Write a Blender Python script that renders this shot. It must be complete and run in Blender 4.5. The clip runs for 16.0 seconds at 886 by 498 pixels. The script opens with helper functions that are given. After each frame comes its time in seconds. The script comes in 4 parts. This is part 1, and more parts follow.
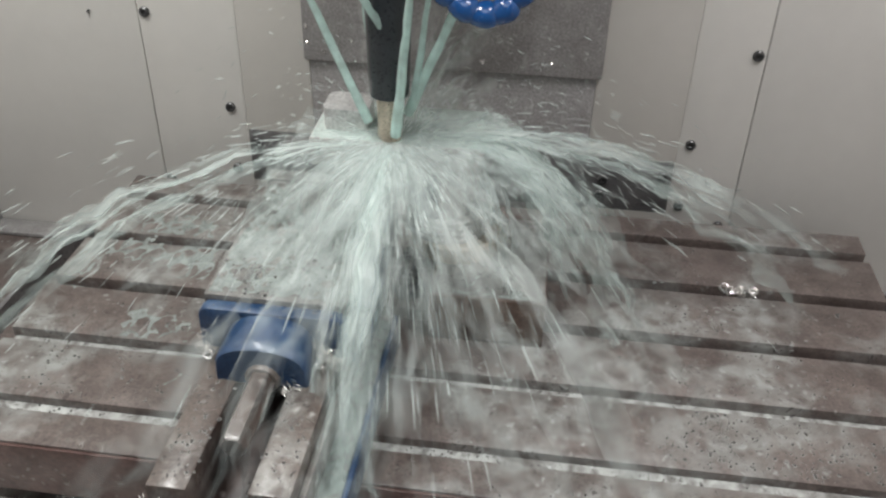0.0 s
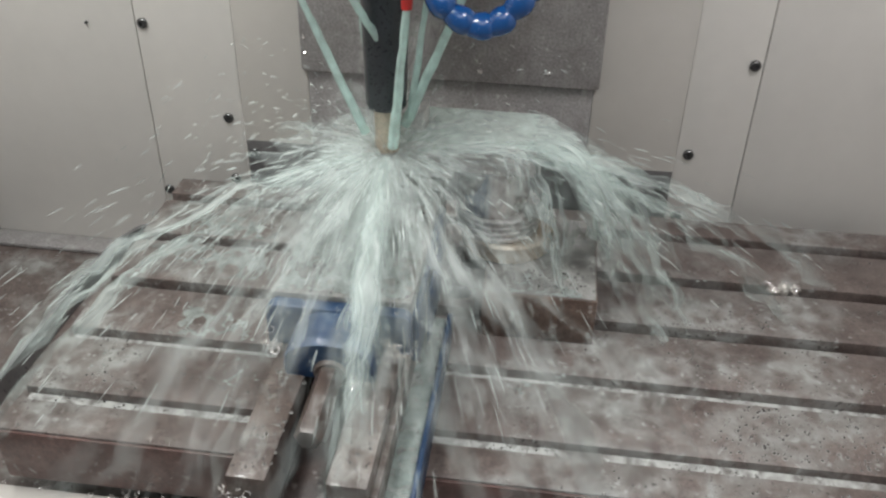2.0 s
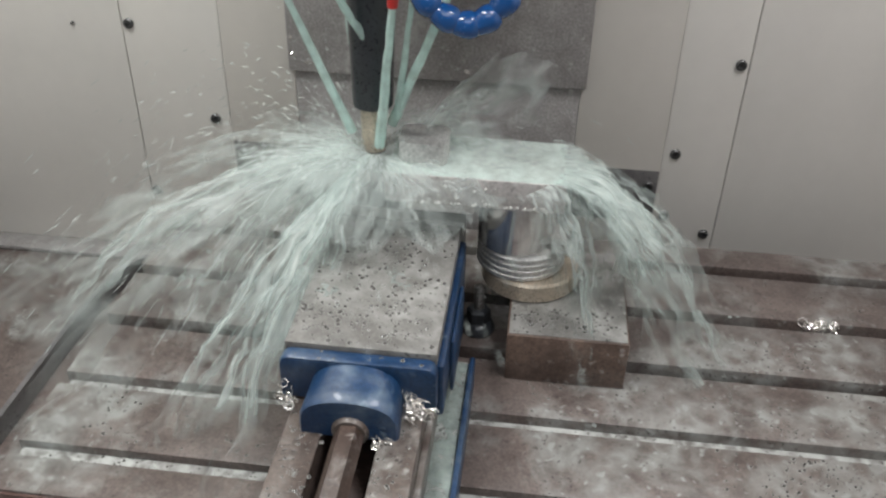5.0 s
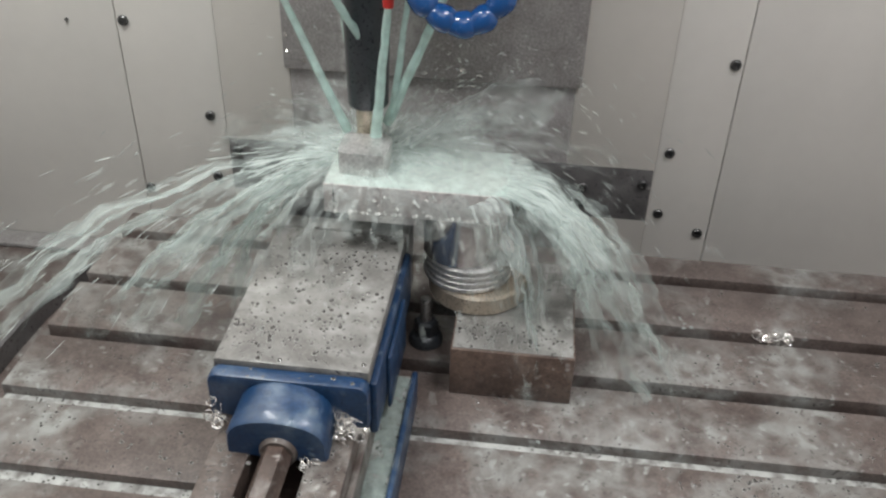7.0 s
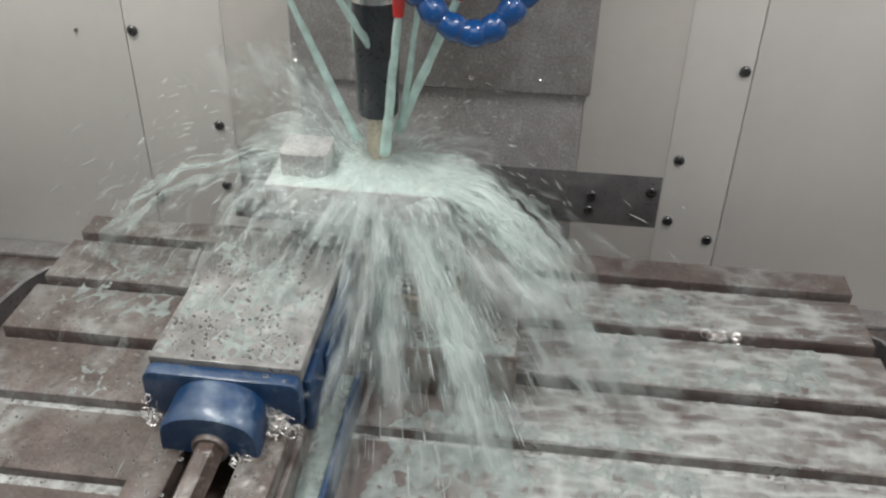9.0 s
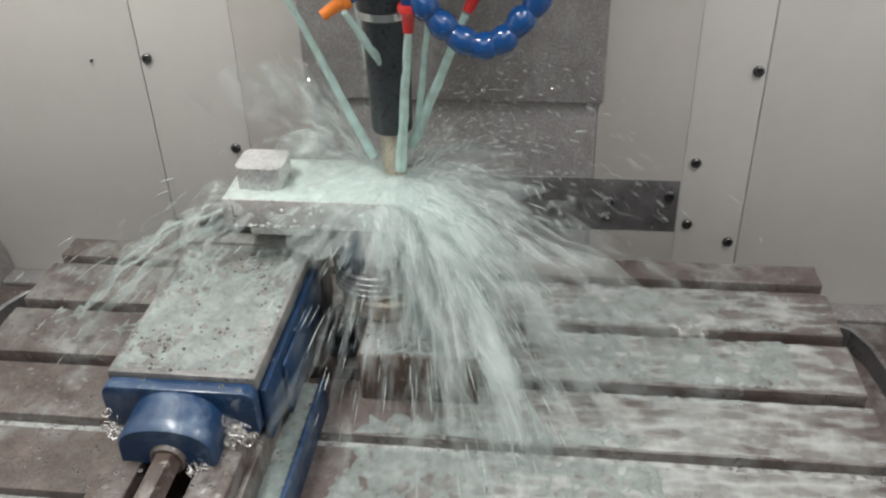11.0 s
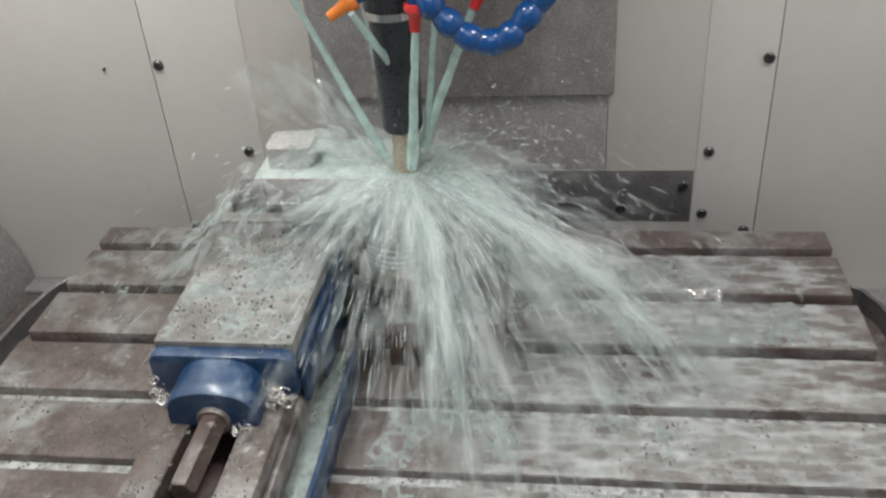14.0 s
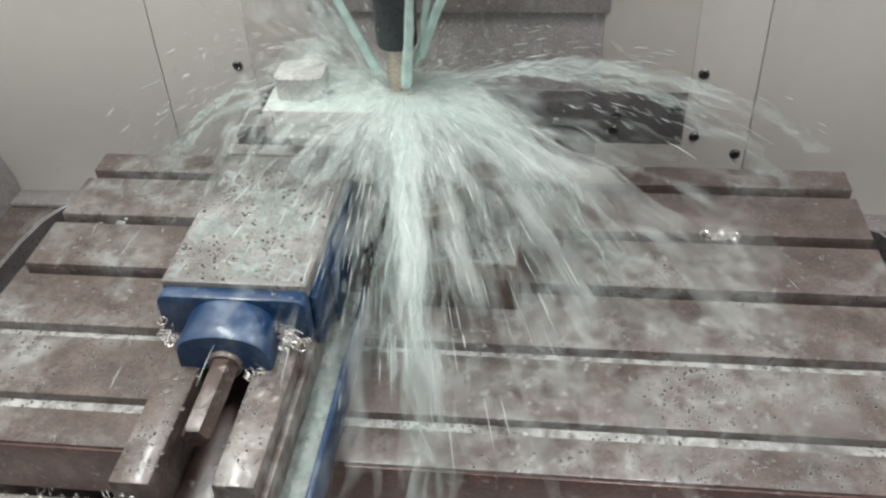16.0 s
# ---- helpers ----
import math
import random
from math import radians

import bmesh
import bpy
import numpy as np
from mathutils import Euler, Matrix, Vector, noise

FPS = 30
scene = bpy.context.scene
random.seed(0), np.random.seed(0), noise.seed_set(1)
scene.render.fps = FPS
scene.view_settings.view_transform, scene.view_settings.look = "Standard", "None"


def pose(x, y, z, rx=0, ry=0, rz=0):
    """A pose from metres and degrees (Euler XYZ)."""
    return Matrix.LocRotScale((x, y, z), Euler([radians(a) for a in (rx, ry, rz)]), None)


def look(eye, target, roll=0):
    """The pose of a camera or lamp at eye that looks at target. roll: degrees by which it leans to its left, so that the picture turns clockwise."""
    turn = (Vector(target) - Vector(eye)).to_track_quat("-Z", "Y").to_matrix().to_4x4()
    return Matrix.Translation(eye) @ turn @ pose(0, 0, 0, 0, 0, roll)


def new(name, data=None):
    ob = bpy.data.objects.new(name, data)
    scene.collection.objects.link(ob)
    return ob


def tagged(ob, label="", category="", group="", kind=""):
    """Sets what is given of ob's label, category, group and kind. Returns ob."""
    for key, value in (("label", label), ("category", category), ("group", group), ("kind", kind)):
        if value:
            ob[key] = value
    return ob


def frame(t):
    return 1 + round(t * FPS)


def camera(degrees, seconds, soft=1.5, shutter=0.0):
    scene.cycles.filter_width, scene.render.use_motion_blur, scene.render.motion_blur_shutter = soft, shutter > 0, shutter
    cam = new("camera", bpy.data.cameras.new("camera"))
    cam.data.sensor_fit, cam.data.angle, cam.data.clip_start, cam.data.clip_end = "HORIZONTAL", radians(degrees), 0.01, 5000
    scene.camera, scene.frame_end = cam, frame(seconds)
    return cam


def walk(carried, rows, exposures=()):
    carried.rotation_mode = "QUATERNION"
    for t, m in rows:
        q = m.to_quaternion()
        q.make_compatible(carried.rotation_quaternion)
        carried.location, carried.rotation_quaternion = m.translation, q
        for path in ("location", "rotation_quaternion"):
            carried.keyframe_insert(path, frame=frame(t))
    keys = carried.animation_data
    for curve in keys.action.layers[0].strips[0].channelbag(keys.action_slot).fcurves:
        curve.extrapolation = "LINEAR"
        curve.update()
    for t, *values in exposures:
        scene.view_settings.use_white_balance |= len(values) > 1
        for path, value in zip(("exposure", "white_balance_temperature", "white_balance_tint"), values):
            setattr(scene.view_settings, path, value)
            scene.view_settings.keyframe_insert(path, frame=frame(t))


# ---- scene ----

# ---- camera ----
cam = camera(52.65, 16.0, soft=2.4, shutter=0.5)
CAM = [
    (0, pose(0.1557, -0.8131, 0.6433, 55.486, -1.034, 7.605)),
    (0.5, pose(0.1566, -0.8119, 0.6449, 55.582, -0.969, 7.578)),
    (1, pose(0.1547, -0.8133, 0.6449, 55.759, -1.002, 7.476)),
    (1.5, pose(0.1479, -0.8144, 0.6414, 56.129, -1.136, 7.165)),
    (2, pose(0.1574, -0.8106, 0.6463, 55.959, -0.914, 7.489)),
    (2.5, pose(0.1571, -0.8116, 0.6475, 55.921, -0.963, 7.340)),
    (3, pose(0.1586, -0.8118, 0.6464, 55.983, -1.047, 7.261)),
    (3.5, pose(0.1603, -0.8116, 0.6461, 56.026, -1.049, 7.127)),
    (5.8, pose(0.1613, -0.8125, 0.6415, 56.194, -1.293, 6.605)),
    (6, pose(0.1581, -0.8108, 0.6448, 56.016, -1.397, 6.498)),
    (6.5, pose(0.1569, -0.8103, 0.6469, 55.866, -1.455, 6.463)),
    (7, pose(0.1599, -0.8110, 0.6467, 55.871, -1.439, 6.646)),
    (7.5, pose(0.1579, -0.8117, 0.6456, 55.914, -1.441, 6.627)),
    (8, pose(0.1572, -0.8108, 0.6465, 55.860, -1.386, 6.668)),
    (8.5, pose(0.1594, -0.8102, 0.6478, 55.993, -1.181, 6.855)),
    (9, pose(0.1550, -0.8095, 0.6467, 56.335, -1.034, 6.823)),
    (9.5, pose(0.1589, -0.8093, 0.6464, 56.532, -0.545, 6.987)),
    (10, pose(0.1586, -0.8102, 0.6479, 56.688, 0.186, 6.992)),
    (10.2, pose(0.1570, -0.8103, 0.6468, 56.800, 0.431, 6.923)),
    (12.5, pose(0.1557, -0.8103, 0.6470, 57.533, 3.881, 6.338)),
    (13, pose(0.1562, -0.8093, 0.6492, 57.447, 4.207, 6.455)),
    (13.5, pose(0.1597, -0.8119, 0.6475, 57.489, 4.335, 6.684)),
    (14, pose(0.1597, -0.8117, 0.6492, 56.938, 3.697, 6.595)),
    (14.5, pose(0.1674, -0.8091, 0.6521, 54.205, 3.128, 6.959)),
    (15, pose(0.1614, -0.8120, 0.6517, 53.487, 2.697, 6.677)),
    (15.5, pose(0.1557, -0.8122, 0.6504, 52.527, 2.621, 6.402)),
    (16, pose(0.1519, -0.8105, 0.6507, 51.683, 2.426, 6.317)),
]
walk(cam, CAM, [(0, 0.0), (14, 0.0), (14.5, 0.03), (15, 0.16), (16, 0.2)])
scene.cycles.transparent_max_bounces = 40

# the table's feed: seconds, x, y
TABLE = [(0, 0.0381, -0.0193), (0.5, 0.0418, 0.0007), (1, 0.0570, 0.0117), (1.5, 0.0750, 0.0120),
         (2, 0.0950, 0.0125), (2.5, 0.1138, 0.0137), (3, 0.1333, 0.0014), (3.5, 0.1415, -0.0142),
         (5.8, 0.1352, -0.0738), (6, 0.1276, -0.0772), (6.5, 0.1087, -0.0839), (7, 0.0901, -0.0870),
         (7.5, 0.0708, -0.0859), (8, 0.0498, -0.0790), (8.5, 0.0351, -0.0682), (9, 0.0205, -0.0813),
         (9.5, 0.0116, -0.0917), (10, -0.0080, -0.0951), (10.2, -0.0151, -0.0919), (11.3, -0.0520, -0.0690),
         (12.5, -0.0632, -0.0464), (13, -0.0536, -0.0363), (13.5, -0.0401, -0.0413), (14, -0.0399, -0.0242),
         (14.5, -0.0258, -0.0119), (15, -0.0119, -0.0178), (15.5, -0.0128, -0.0390), (16, -0.0122, -0.0573)]

# ---- light ----
world = bpy.data.worlds.new("workshop")
scene.world = world
world.use_nodes = True
world.node_tree.nodes["Background"].inputs[0].default_value = (0.86, 0.93, 1.0, 1)
world.node_tree.nodes["Background"].inputs[1].default_value = 0.8


def area_lamp(name, eye, target, sx, sy, watts, colour):
    data = bpy.data.lights.new(name, "AREA")
    data.shape, data.size, data.size_y, data.energy, data.color = "RECTANGLE", sx, sy, watts, colour
    ob = new(name, data)
    ob.matrix_world = look(eye, target)
    return ob


area_lamp("work_light", (-0.42, -0.20, 1.22), (0.0, 0.0, 0.1), 0.5, 0.12, 12.5, (0.98, 1.0, 0.98))
area_lamp("work_light", (0.55, -0.25, 1.28), (0.1, 0.0, 0.1), 0.5, 0.12, 9.5, (0.985, 0.97, 0.985))
area_lamp("workshop_light", (0.1, -1.9, 2.2), (0.05, 0.0, 0.0), 1.6, 1.2, 17, (0.95, 0.98, 1.0))

# ---- materials ----


def material(name):
    m = bpy.data.materials.new(name)
    m.use_nodes = True
    nt = m.node_tree
    return m, nt, nt.nodes["Principled BSDF"]


def noise_node(nt, scale, detail=4.0, rough=0.55, distort=0.0, stretch=None):
    tc = nt.nodes.new("ShaderNodeTexCoord")
    n = nt.nodes.new("ShaderNodeTexNoise")
    n.inputs["Scale"].default_value, n.inputs["Detail"].default_value = scale, detail
    n.inputs["Roughness"].default_value, n.inputs["Distortion"].default_value = rough, distort
    if stretch:
        mp = nt.nodes.new("ShaderNodeMapping")
        mp.inputs["Scale"].default_value = stretch
        nt.links.new(tc.outputs["Object"], mp.inputs[0])
        nt.links.new(mp.outputs[0], n.inputs["Vector"])
    else:
        nt.links.new(tc.outputs["Object"], n.inputs["Vector"])
    return n.outputs["Fac"]


def ramp(nt, fac, stops):
    r = nt.nodes.new("ShaderNodeValToRGB")
    els = r.color_ramp.elements
    while len(els) < len(stops):
        els.new(0.5)
    for e, (p, c) in zip(els, stops):
        e.position = p
        e.color = (c, c, c, 1) if isinstance(c, (int, float)) else (*c, 1)
    nt.links.new(fac, r.inputs[0])
    return r.outputs[0]


def mix(nt, fac, a, b, mode="MIX"):
    m = nt.nodes.new("ShaderNodeMix")
    m.data_type, m.blend_type = "RGBA", mode
    for socket, v in ((m.inputs["Factor"], fac), (m.inputs["A"], a), (m.inputs["B"], b)):
        if isinstance(v, tuple):
            socket.default_value = (*v, 1)
        elif isinstance(v, (int, float)):
            socket.default_value = v
        else:
            nt.links.new(v, socket)
    return m.outputs["Result"]


def bump(nt, bsdf, height, strength, dist=0.002):
    b = nt.nodes.new("ShaderNodeBump")
    b.inputs["Strength"].default_value, b.inputs["Distance"].default_value = strength, dist
    nt.links.new(height, b.inputs["Height"])
    nt.links.new(b.outputs[0], bsdf.inputs["Normal"])


def plain(name, colour, rough, metal=0.0, var=0.12, scale=30.0, relief=0.15, coat=0.0):
    """One surface with soft blotches, fine grain and a little relief."""
    m, nt, b = material(name)
    big, fine = noise_node(nt, scale), noise_node(nt, scale * 9, 3)
    lo, hi = tuple(c * (1 - var) for c in colour), tuple(min(1, c * (1 + var)) for c in colour)
    col = ramp(nt, big, [(0.3, lo), (0.7, hi)])
    col = mix(nt, 0.25, col, ramp(nt, fine, [(0.3, lo), (0.7, hi)]))
    nt.links.new(col, b.inputs["Base Color"])
    nt.links.new(ramp(nt, fine, [(0.3, max(0.03, rough - 0.08)), (0.7, min(1, rough + 0.08))]), b.inputs["Roughness"])
    b.inputs["Metallic"].default_value = metal
    b.inputs["Coat Weight"].default_value, b.inputs["Coat Roughness"].default_value = coat, 0.08
    if relief:
        bump(nt, b, fine, relief, 0.001)
    return m


def wet_steel(name, metal_lo, metal_hi, film, cover, scale=14.0, froth=0.5, metal=0.0, stretch=None):
    """Oxidised steel under a patchy milky coolant film with round clear spots and froth pits."""
    m, nt, b = material(name)
    rust = ramp(nt, noise_node(nt, 26, 6, 0.7), [(0.35, metal_lo), (0.65, metal_hi)])
    grain = ramp(nt, noise_node(nt, 300, 3), [(0.3, 0.72), (0.7, 1.2)])
    steel = mix(nt, 1.0, rust, grain, "MULTIPLY")
    tc = nt.nodes.new("ShaderNodeTexCoord")
    warp = nt.nodes.new("ShaderNodeTexNoise")
    warp.inputs["Scale"].default_value, warp.inputs["Detail"].default_value = 30, 3
    nt.links.new(tc.outputs["Object"], warp.inputs["Vector"])
    vec = nt.nodes.new("ShaderNodeMix")
    vec.data_type = "VECTOR"
    vec.inputs["Factor"].default_value = 0.035
    nt.links.new(tc.outputs["Object"], vec.inputs["A"])
    nt.links.new(warp.outputs["Color"], vec.inputs["B"])

    def cells(size):
        vor = nt.nodes.new("ShaderNodeTexVoronoi")
        vor.inputs["Scale"].default_value = size
        nt.links.new(vec.outputs["Result"], vor.inputs["Vector"])
        return vor.outputs["Distance"]

    web = ramp(nt, cells(scale * 2.6), [(0.18, 0.15), (0.62, 1.0)])
    where = ramp(nt, noise_node(nt, scale * 0.55, 5, 0.6, 0.4, stretch), [(cover - 0.09, 0.0), (cover + 0.09, 1.0)])
    haze = mix(nt, 1.0, web, where, "MULTIPLY")
    haze = mix(nt, 1.0, haze, ramp(nt, noise_node(nt, 70, 4), [(0.3, 0.55), (0.7, 1.1)]), "MULTIPLY")
    fleck = mix(nt, 1.0, ramp(nt, cells(75), [(0.10, 1.0), (0.26, 0.0)]), ramp(nt, noise_node(nt, 9, 3), [(0.42, 0.0), (0.60, 0.75)]), "MULTIPLY")
    haze = mix(nt, 1.0, haze, fleck, "ADD")
    pit = ramp(nt, cells(150), [(0.16, 1.0), (0.30, 0.0)])
    pit = mix(nt, 1.0, pit, ramp(nt, noise_node(nt, 19, 3), [(0.46, 0.0), (0.56, froth)]), "MULTIPLY")
    keep = mix(nt, 1.0, (1.0, 1.0, 1.0), pit, "SUBTRACT")
    body = mix(nt, haze, steel, mix(nt, noise_node(nt, 40, 3), tuple(c * 0.85 for c in film), film))
    dark = tuple(c * 0.45 for c in metal_lo)
    nt.links.new(mix(nt, keep, dark, body), b.inputs["Base Color"])
    nt.links.new(ramp(nt, noise_node(nt, 55, 4), [(0.3, 0.28), (0.7, 0.52)]), b.inputs["Roughness"])
    b.inputs["Metallic"].default_value = metal
    b.inputs["Coat Weight"].default_value, b.inputs["Coat Roughness"].default_value = 0.16, 0.12
    rel = mix(nt, 0.5, haze, mix(nt, 0.5, noise_node(nt, 120, 4), keep))
    bump(nt, b, rel, 0.45, 0.003)
    return m


def splash_sheet(name, colour, dense, across, along, lace, lo=-0.05, hi=0.17, most=0.93):
    """A torn sheet of coolant: streaks along its flow (v), holes and ragged ends."""
    m, nt, b = material(name)
    flow, grain = nt.nodes.new("ShaderNodeUVMap"), nt.nodes.new("ShaderNodeUVMap")
    flow.uv_map, grain.uv_map = "flow", "grain"
    sep = nt.nodes.new("ShaderNodeSeparateXYZ")
    nt.links.new(flow.outputs[0], sep.inputs[0])

    def layer(su, sv, detail, distort, kind="noise"):
        mp = nt.nodes.new("ShaderNodeMapping")
        mp.inputs["Scale"].default_value = (su, sv, 1)
        nt.links.new(grain.outputs[0], mp.inputs[0])
        if kind == "noise":
            n = nt.nodes.new("ShaderNodeTexNoise")
            n.inputs["Scale"].default_value, n.inputs["Detail"].default_value = 1.0, detail
            n.inputs["Distortion"].default_value = distort
            nt.links.new(mp.outputs[0], n.inputs["Vector"])
            return n.outputs["Fac"]
        n = nt.nodes.new("ShaderNodeTexVoronoi")
        n.inputs["Scale"].default_value = 1.0
        nt.links.new(mp.outputs[0], n.inputs["Vector"])
        return n.outputs["Distance"]

    def calc(op, a, c):
        n = nt.nodes.new("ShaderNodeMath")
        n.operation = op
        for k, v in ((0, a), (1, c)):
            if isinstance(v, (int, float)):
                n.inputs[k].default_value = v
            else:
                nt.links.new(v, n.inputs[k])
        return n.outputs[0]

    streak = calc("ADD", calc("MULTIPLY", layer(across, along, 5, 0.5), 0.6), calc("MULTIPLY", layer(across * 3.5, along * 2.2, 4, 0.3), 0.4))
    web = layer(across * 0.9, along * 3.0, 2, 0, "cells")
    streak = calc("ADD", streak, calc("MULTIPLY", calc("SUBTRACT", web, 0.45), lace))
    off = calc("MULTIPLY", calc("ABSOLUTE", calc("SUBTRACT", sep.outputs[0], 0.5), 0), 2.0)
    off = calc("MULTIPLY", calc("POWER", off, 2.5), 0.22)
    fade = calc("MULTIPLY", calc("POWER", sep.outputs[1], 1.5), 0.21)
    level = calc("SUBTRACT", calc("SUBTRACT", calc("SUBTRACT", streak, off), fade), 0.5 - dense)
    alpha = nt.nodes.new("ShaderNodeMapRange")
    alpha.inputs["From Min"].default_value, alpha.inputs["From Max"].default_value = lo, hi
    alpha.inputs["To Min"].default_value, alpha.inputs["To Max"].default_value = 0.0, most
    nt.links.new(level, alpha.inputs["Value"])
    white = mix(nt, calc("MULTIPLY", alpha.outputs[0], 1.0), colour, (0.78, 0.805, 0.785))
    nt.links.new(white, b.inputs["Base Color"])
    b.inputs["Roughness"].default_value, b.inputs["IOR"].default_value = 0.25, 1.34
    bump(nt, b, streak, 0.6, 0.006)
    trans = nt.nodes.new("ShaderNodeBsdfTranslucent")
    nt.links.new(white, trans.inputs[0])
    clear = nt.nodes.new("ShaderNodeBsdfTransparent")
    m1, m2 = nt.nodes.new("ShaderNodeMixShader"), nt.nodes.new("ShaderNodeMixShader")
    m1.inputs[0].default_value = 0.4
    nt.links.new(b.outputs[0], m1.inputs[1])
    nt.links.new(trans.outputs[0], m1.inputs[2])
    nt.links.new(alpha.outputs[0], m2.inputs[0])
    nt.links.new(clear.outputs[0], m2.inputs[1])
    nt.links.new(m1.outputs[0], m2.inputs[2])
    nt.links.new(m2.outputs[0], nt.nodes["Material Output"].inputs["Surface"])
    return m


def liquid(name, colour, clear, rough=0.22, patchy=0.2):
    """Milky water-soluble coolant, partly see-through."""
    m, nt, b = material(name)
    col = ramp(nt, noise_node(nt, 60, 4, 0.6), [(0.3, tuple(c * 0.86 for c in colour)), (0.7, colour)])
    nt.links.new(col, b.inputs["Base Color"])
    b.inputs["Roughness"].default_value = rough
    b.inputs["IOR"].default_value = 1.34
    bump(nt, b, noise_node(nt, 70, 4, 0.6, 0.8), 0.5, 0.004)
    trans = nt.nodes.new("ShaderNodeBsdfTranslucent")
    nt.links.new(col, trans.inputs[0])
    glass = nt.nodes.new("ShaderNodeBsdfTransparent")
    m1, m2 = nt.nodes.new("ShaderNodeMixShader"), nt.nodes.new("ShaderNodeMixShader")
    m1.inputs[0].default_value = 0.35
    nt.links.new(b.outputs[0], m1.inputs[1])
    nt.links.new(trans.outputs[0], m1.inputs[2])
    fac = ramp(nt, noise_node(nt, 45, 4, 0.6), [(0.3, min(1, clear + patchy)), (0.7, max(0, clear - patchy))])
    nt.links.new(fac, m2.inputs[0])
    nt.links.new(m1.outputs[0], m2.inputs[1])
    nt.links.new(glass.outputs[0], m2.inputs[2])
    nt.links.new(m2.outputs[0], nt.nodes["Material Output"].inputs["Surface"])
    return m


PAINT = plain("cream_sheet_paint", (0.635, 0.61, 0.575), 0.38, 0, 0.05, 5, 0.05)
# the cream paint darkened, so wall panels 3 and 4 carry their shade as colour
PAINT_SHADE = plain("shaded_sheet_paint", (0.515, 0.49, 0.455), 0.42, 0, 0.06, 6, 0.05)
COVER = wet_steel("way_cover_steel", (0.25, 0.235, 0.23), (0.35, 0.335, 0.33), (0.50, 0.49, 0.48), 0.64, 34, 0.3, 0.2, (1, 1, 0.4))
DARK_COVER = plain("dark_cover_steel", (0.14, 0.135, 0.135), 0.33, 0.3, 0.35, 24, 0.2)
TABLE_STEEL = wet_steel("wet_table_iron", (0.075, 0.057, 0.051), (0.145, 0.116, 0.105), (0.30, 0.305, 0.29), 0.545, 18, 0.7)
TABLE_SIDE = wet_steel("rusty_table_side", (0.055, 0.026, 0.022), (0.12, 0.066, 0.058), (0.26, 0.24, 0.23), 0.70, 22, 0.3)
JAW_STEEL = wet_steel("foamy_jaw_steel", (0.085, 0.08, 0.074), (0.165, 0.157, 0.147), (0.36, 0.355, 0.338), 0.49, 13, 1.0)
RAIL_STEEL = wet_steel("vise_rail_steel", (0.058, 0.042, 0.036), (0.118, 0.090, 0.076), (0.31, 0.30, 0.28), 0.56, 22, 1.0)
RUST_STEEL = wet_steel("rusty_block_steel", (0.055, 0.034, 0.027), (0.155, 0.105, 0.082), (0.32, 0.29, 0.27), 0.66, 26, 0.4)
BED = wet_steel("dark_vise_bed", (0.022, 0.014, 0.012), (0.055, 0.034, 0.029), (0.16, 0.14, 0.13), 0.72, 22, 0.3)
SCREW_STEEL = wet_steel("rusty_screw", (0.035, 0.022, 0.018), (0.095, 0.064, 0.052), (0.30, 0.27, 0.25), 0.62, 34, 0.5, 0.1)
BLUE = wet_steel("blue_enamel", (0.008, 0.031, 0.080), (0.013, 0.044, 0.112), (0.12, 0.17, 0.23), 0.63, 24, 0.35)
BLUE_HOSE = plain("blue_hose_plastic", (0.006, 0.062, 0.215), 0.22, 0, 0.1, 20, 0.0, 0.3)
RED = plain("red_plastic", (0.62, 0.035, 0.03), 0.35, 0, 0.1, 40, 0.0)
ORANGE = plain("orange_plastic", (0.80, 0.22, 0.03), 0.35, 0, 0.1, 40, 0.0)
BLACK = plain("black_oxide", (0.042, 0.046, 0.052), 0.32, 0.3, 0.3, 40, 0.1, 0.2)
CHROME = plain("bright_steel", (0.62, 0.61, 0.60), 0.16, 1.0, 0.1, 60, 0.05)
DULL = plain("ground_steel", (0.36, 0.35, 0.34), 0.28, 0.8, 0.2, 50, 0.1)
BRONZE = plain("coated_carbide", (0.55, 0.47, 0.38), 0.3, 0.6, 0.15, 80, 0.1)
ALU = wet_steel("machined_aluminium", (0.60, 0.59, 0.58), (0.72, 0.71, 0.70), (0.74, 0.74, 0.72), 0.60, 30, 0.25, 0.75)
ALU_BRIGHT = plain("turned_aluminium", (0.80, 0.79, 0.78), 0.15, 0.9, 0.08, 25, 0.0)
ALU_FLOOR = wet_steel("pink_grey_aluminium_side", (0.42, 0.385, 0.375), (0.52, 0.485, 0.475), (0.62, 0.61, 0.59), 0.64, 26, 0.4, 0.4)
PLASTIC = plain("wet_label_film", (0.80, 0.83, 0.81), 0.2, 0, 0.06, 40, 0.05, 0.4)
INK = plain("black_ink", (0.02, 0.02, 0.02), 0.5, 0, 0.1, 40, 0.0)
SCREW = plain("dark_screw_steel", (0.10, 0.10, 0.10), 0.35, 0.8, 0.2, 90, 0.1)
ROOM = plain("workshop_wall", (0.55, 0.55, 0.54), 0.7, 0, 0.06, 1.5, 0.0)
JET = liquid("coolant_jet", (0.72, 0.90, 0.85), 0.20)
SPRAY = liquid("coolant_drops", (0.80, 0.86, 0.83), 0.45, 0.2, 0.2)
SHEET = splash_sheet("coolant_sheet", (0.63, 0.70, 0.67), 0.02, 13, 2.0, 0.30, -0.11, 0.36, 0.68)
SHEET_THIN = splash_sheet("coolant_sheet_thin", (0.62, 0.685, 0.66), 0.0, 12, 2.6, 0.38, -0.13, 0.34, 0.62)
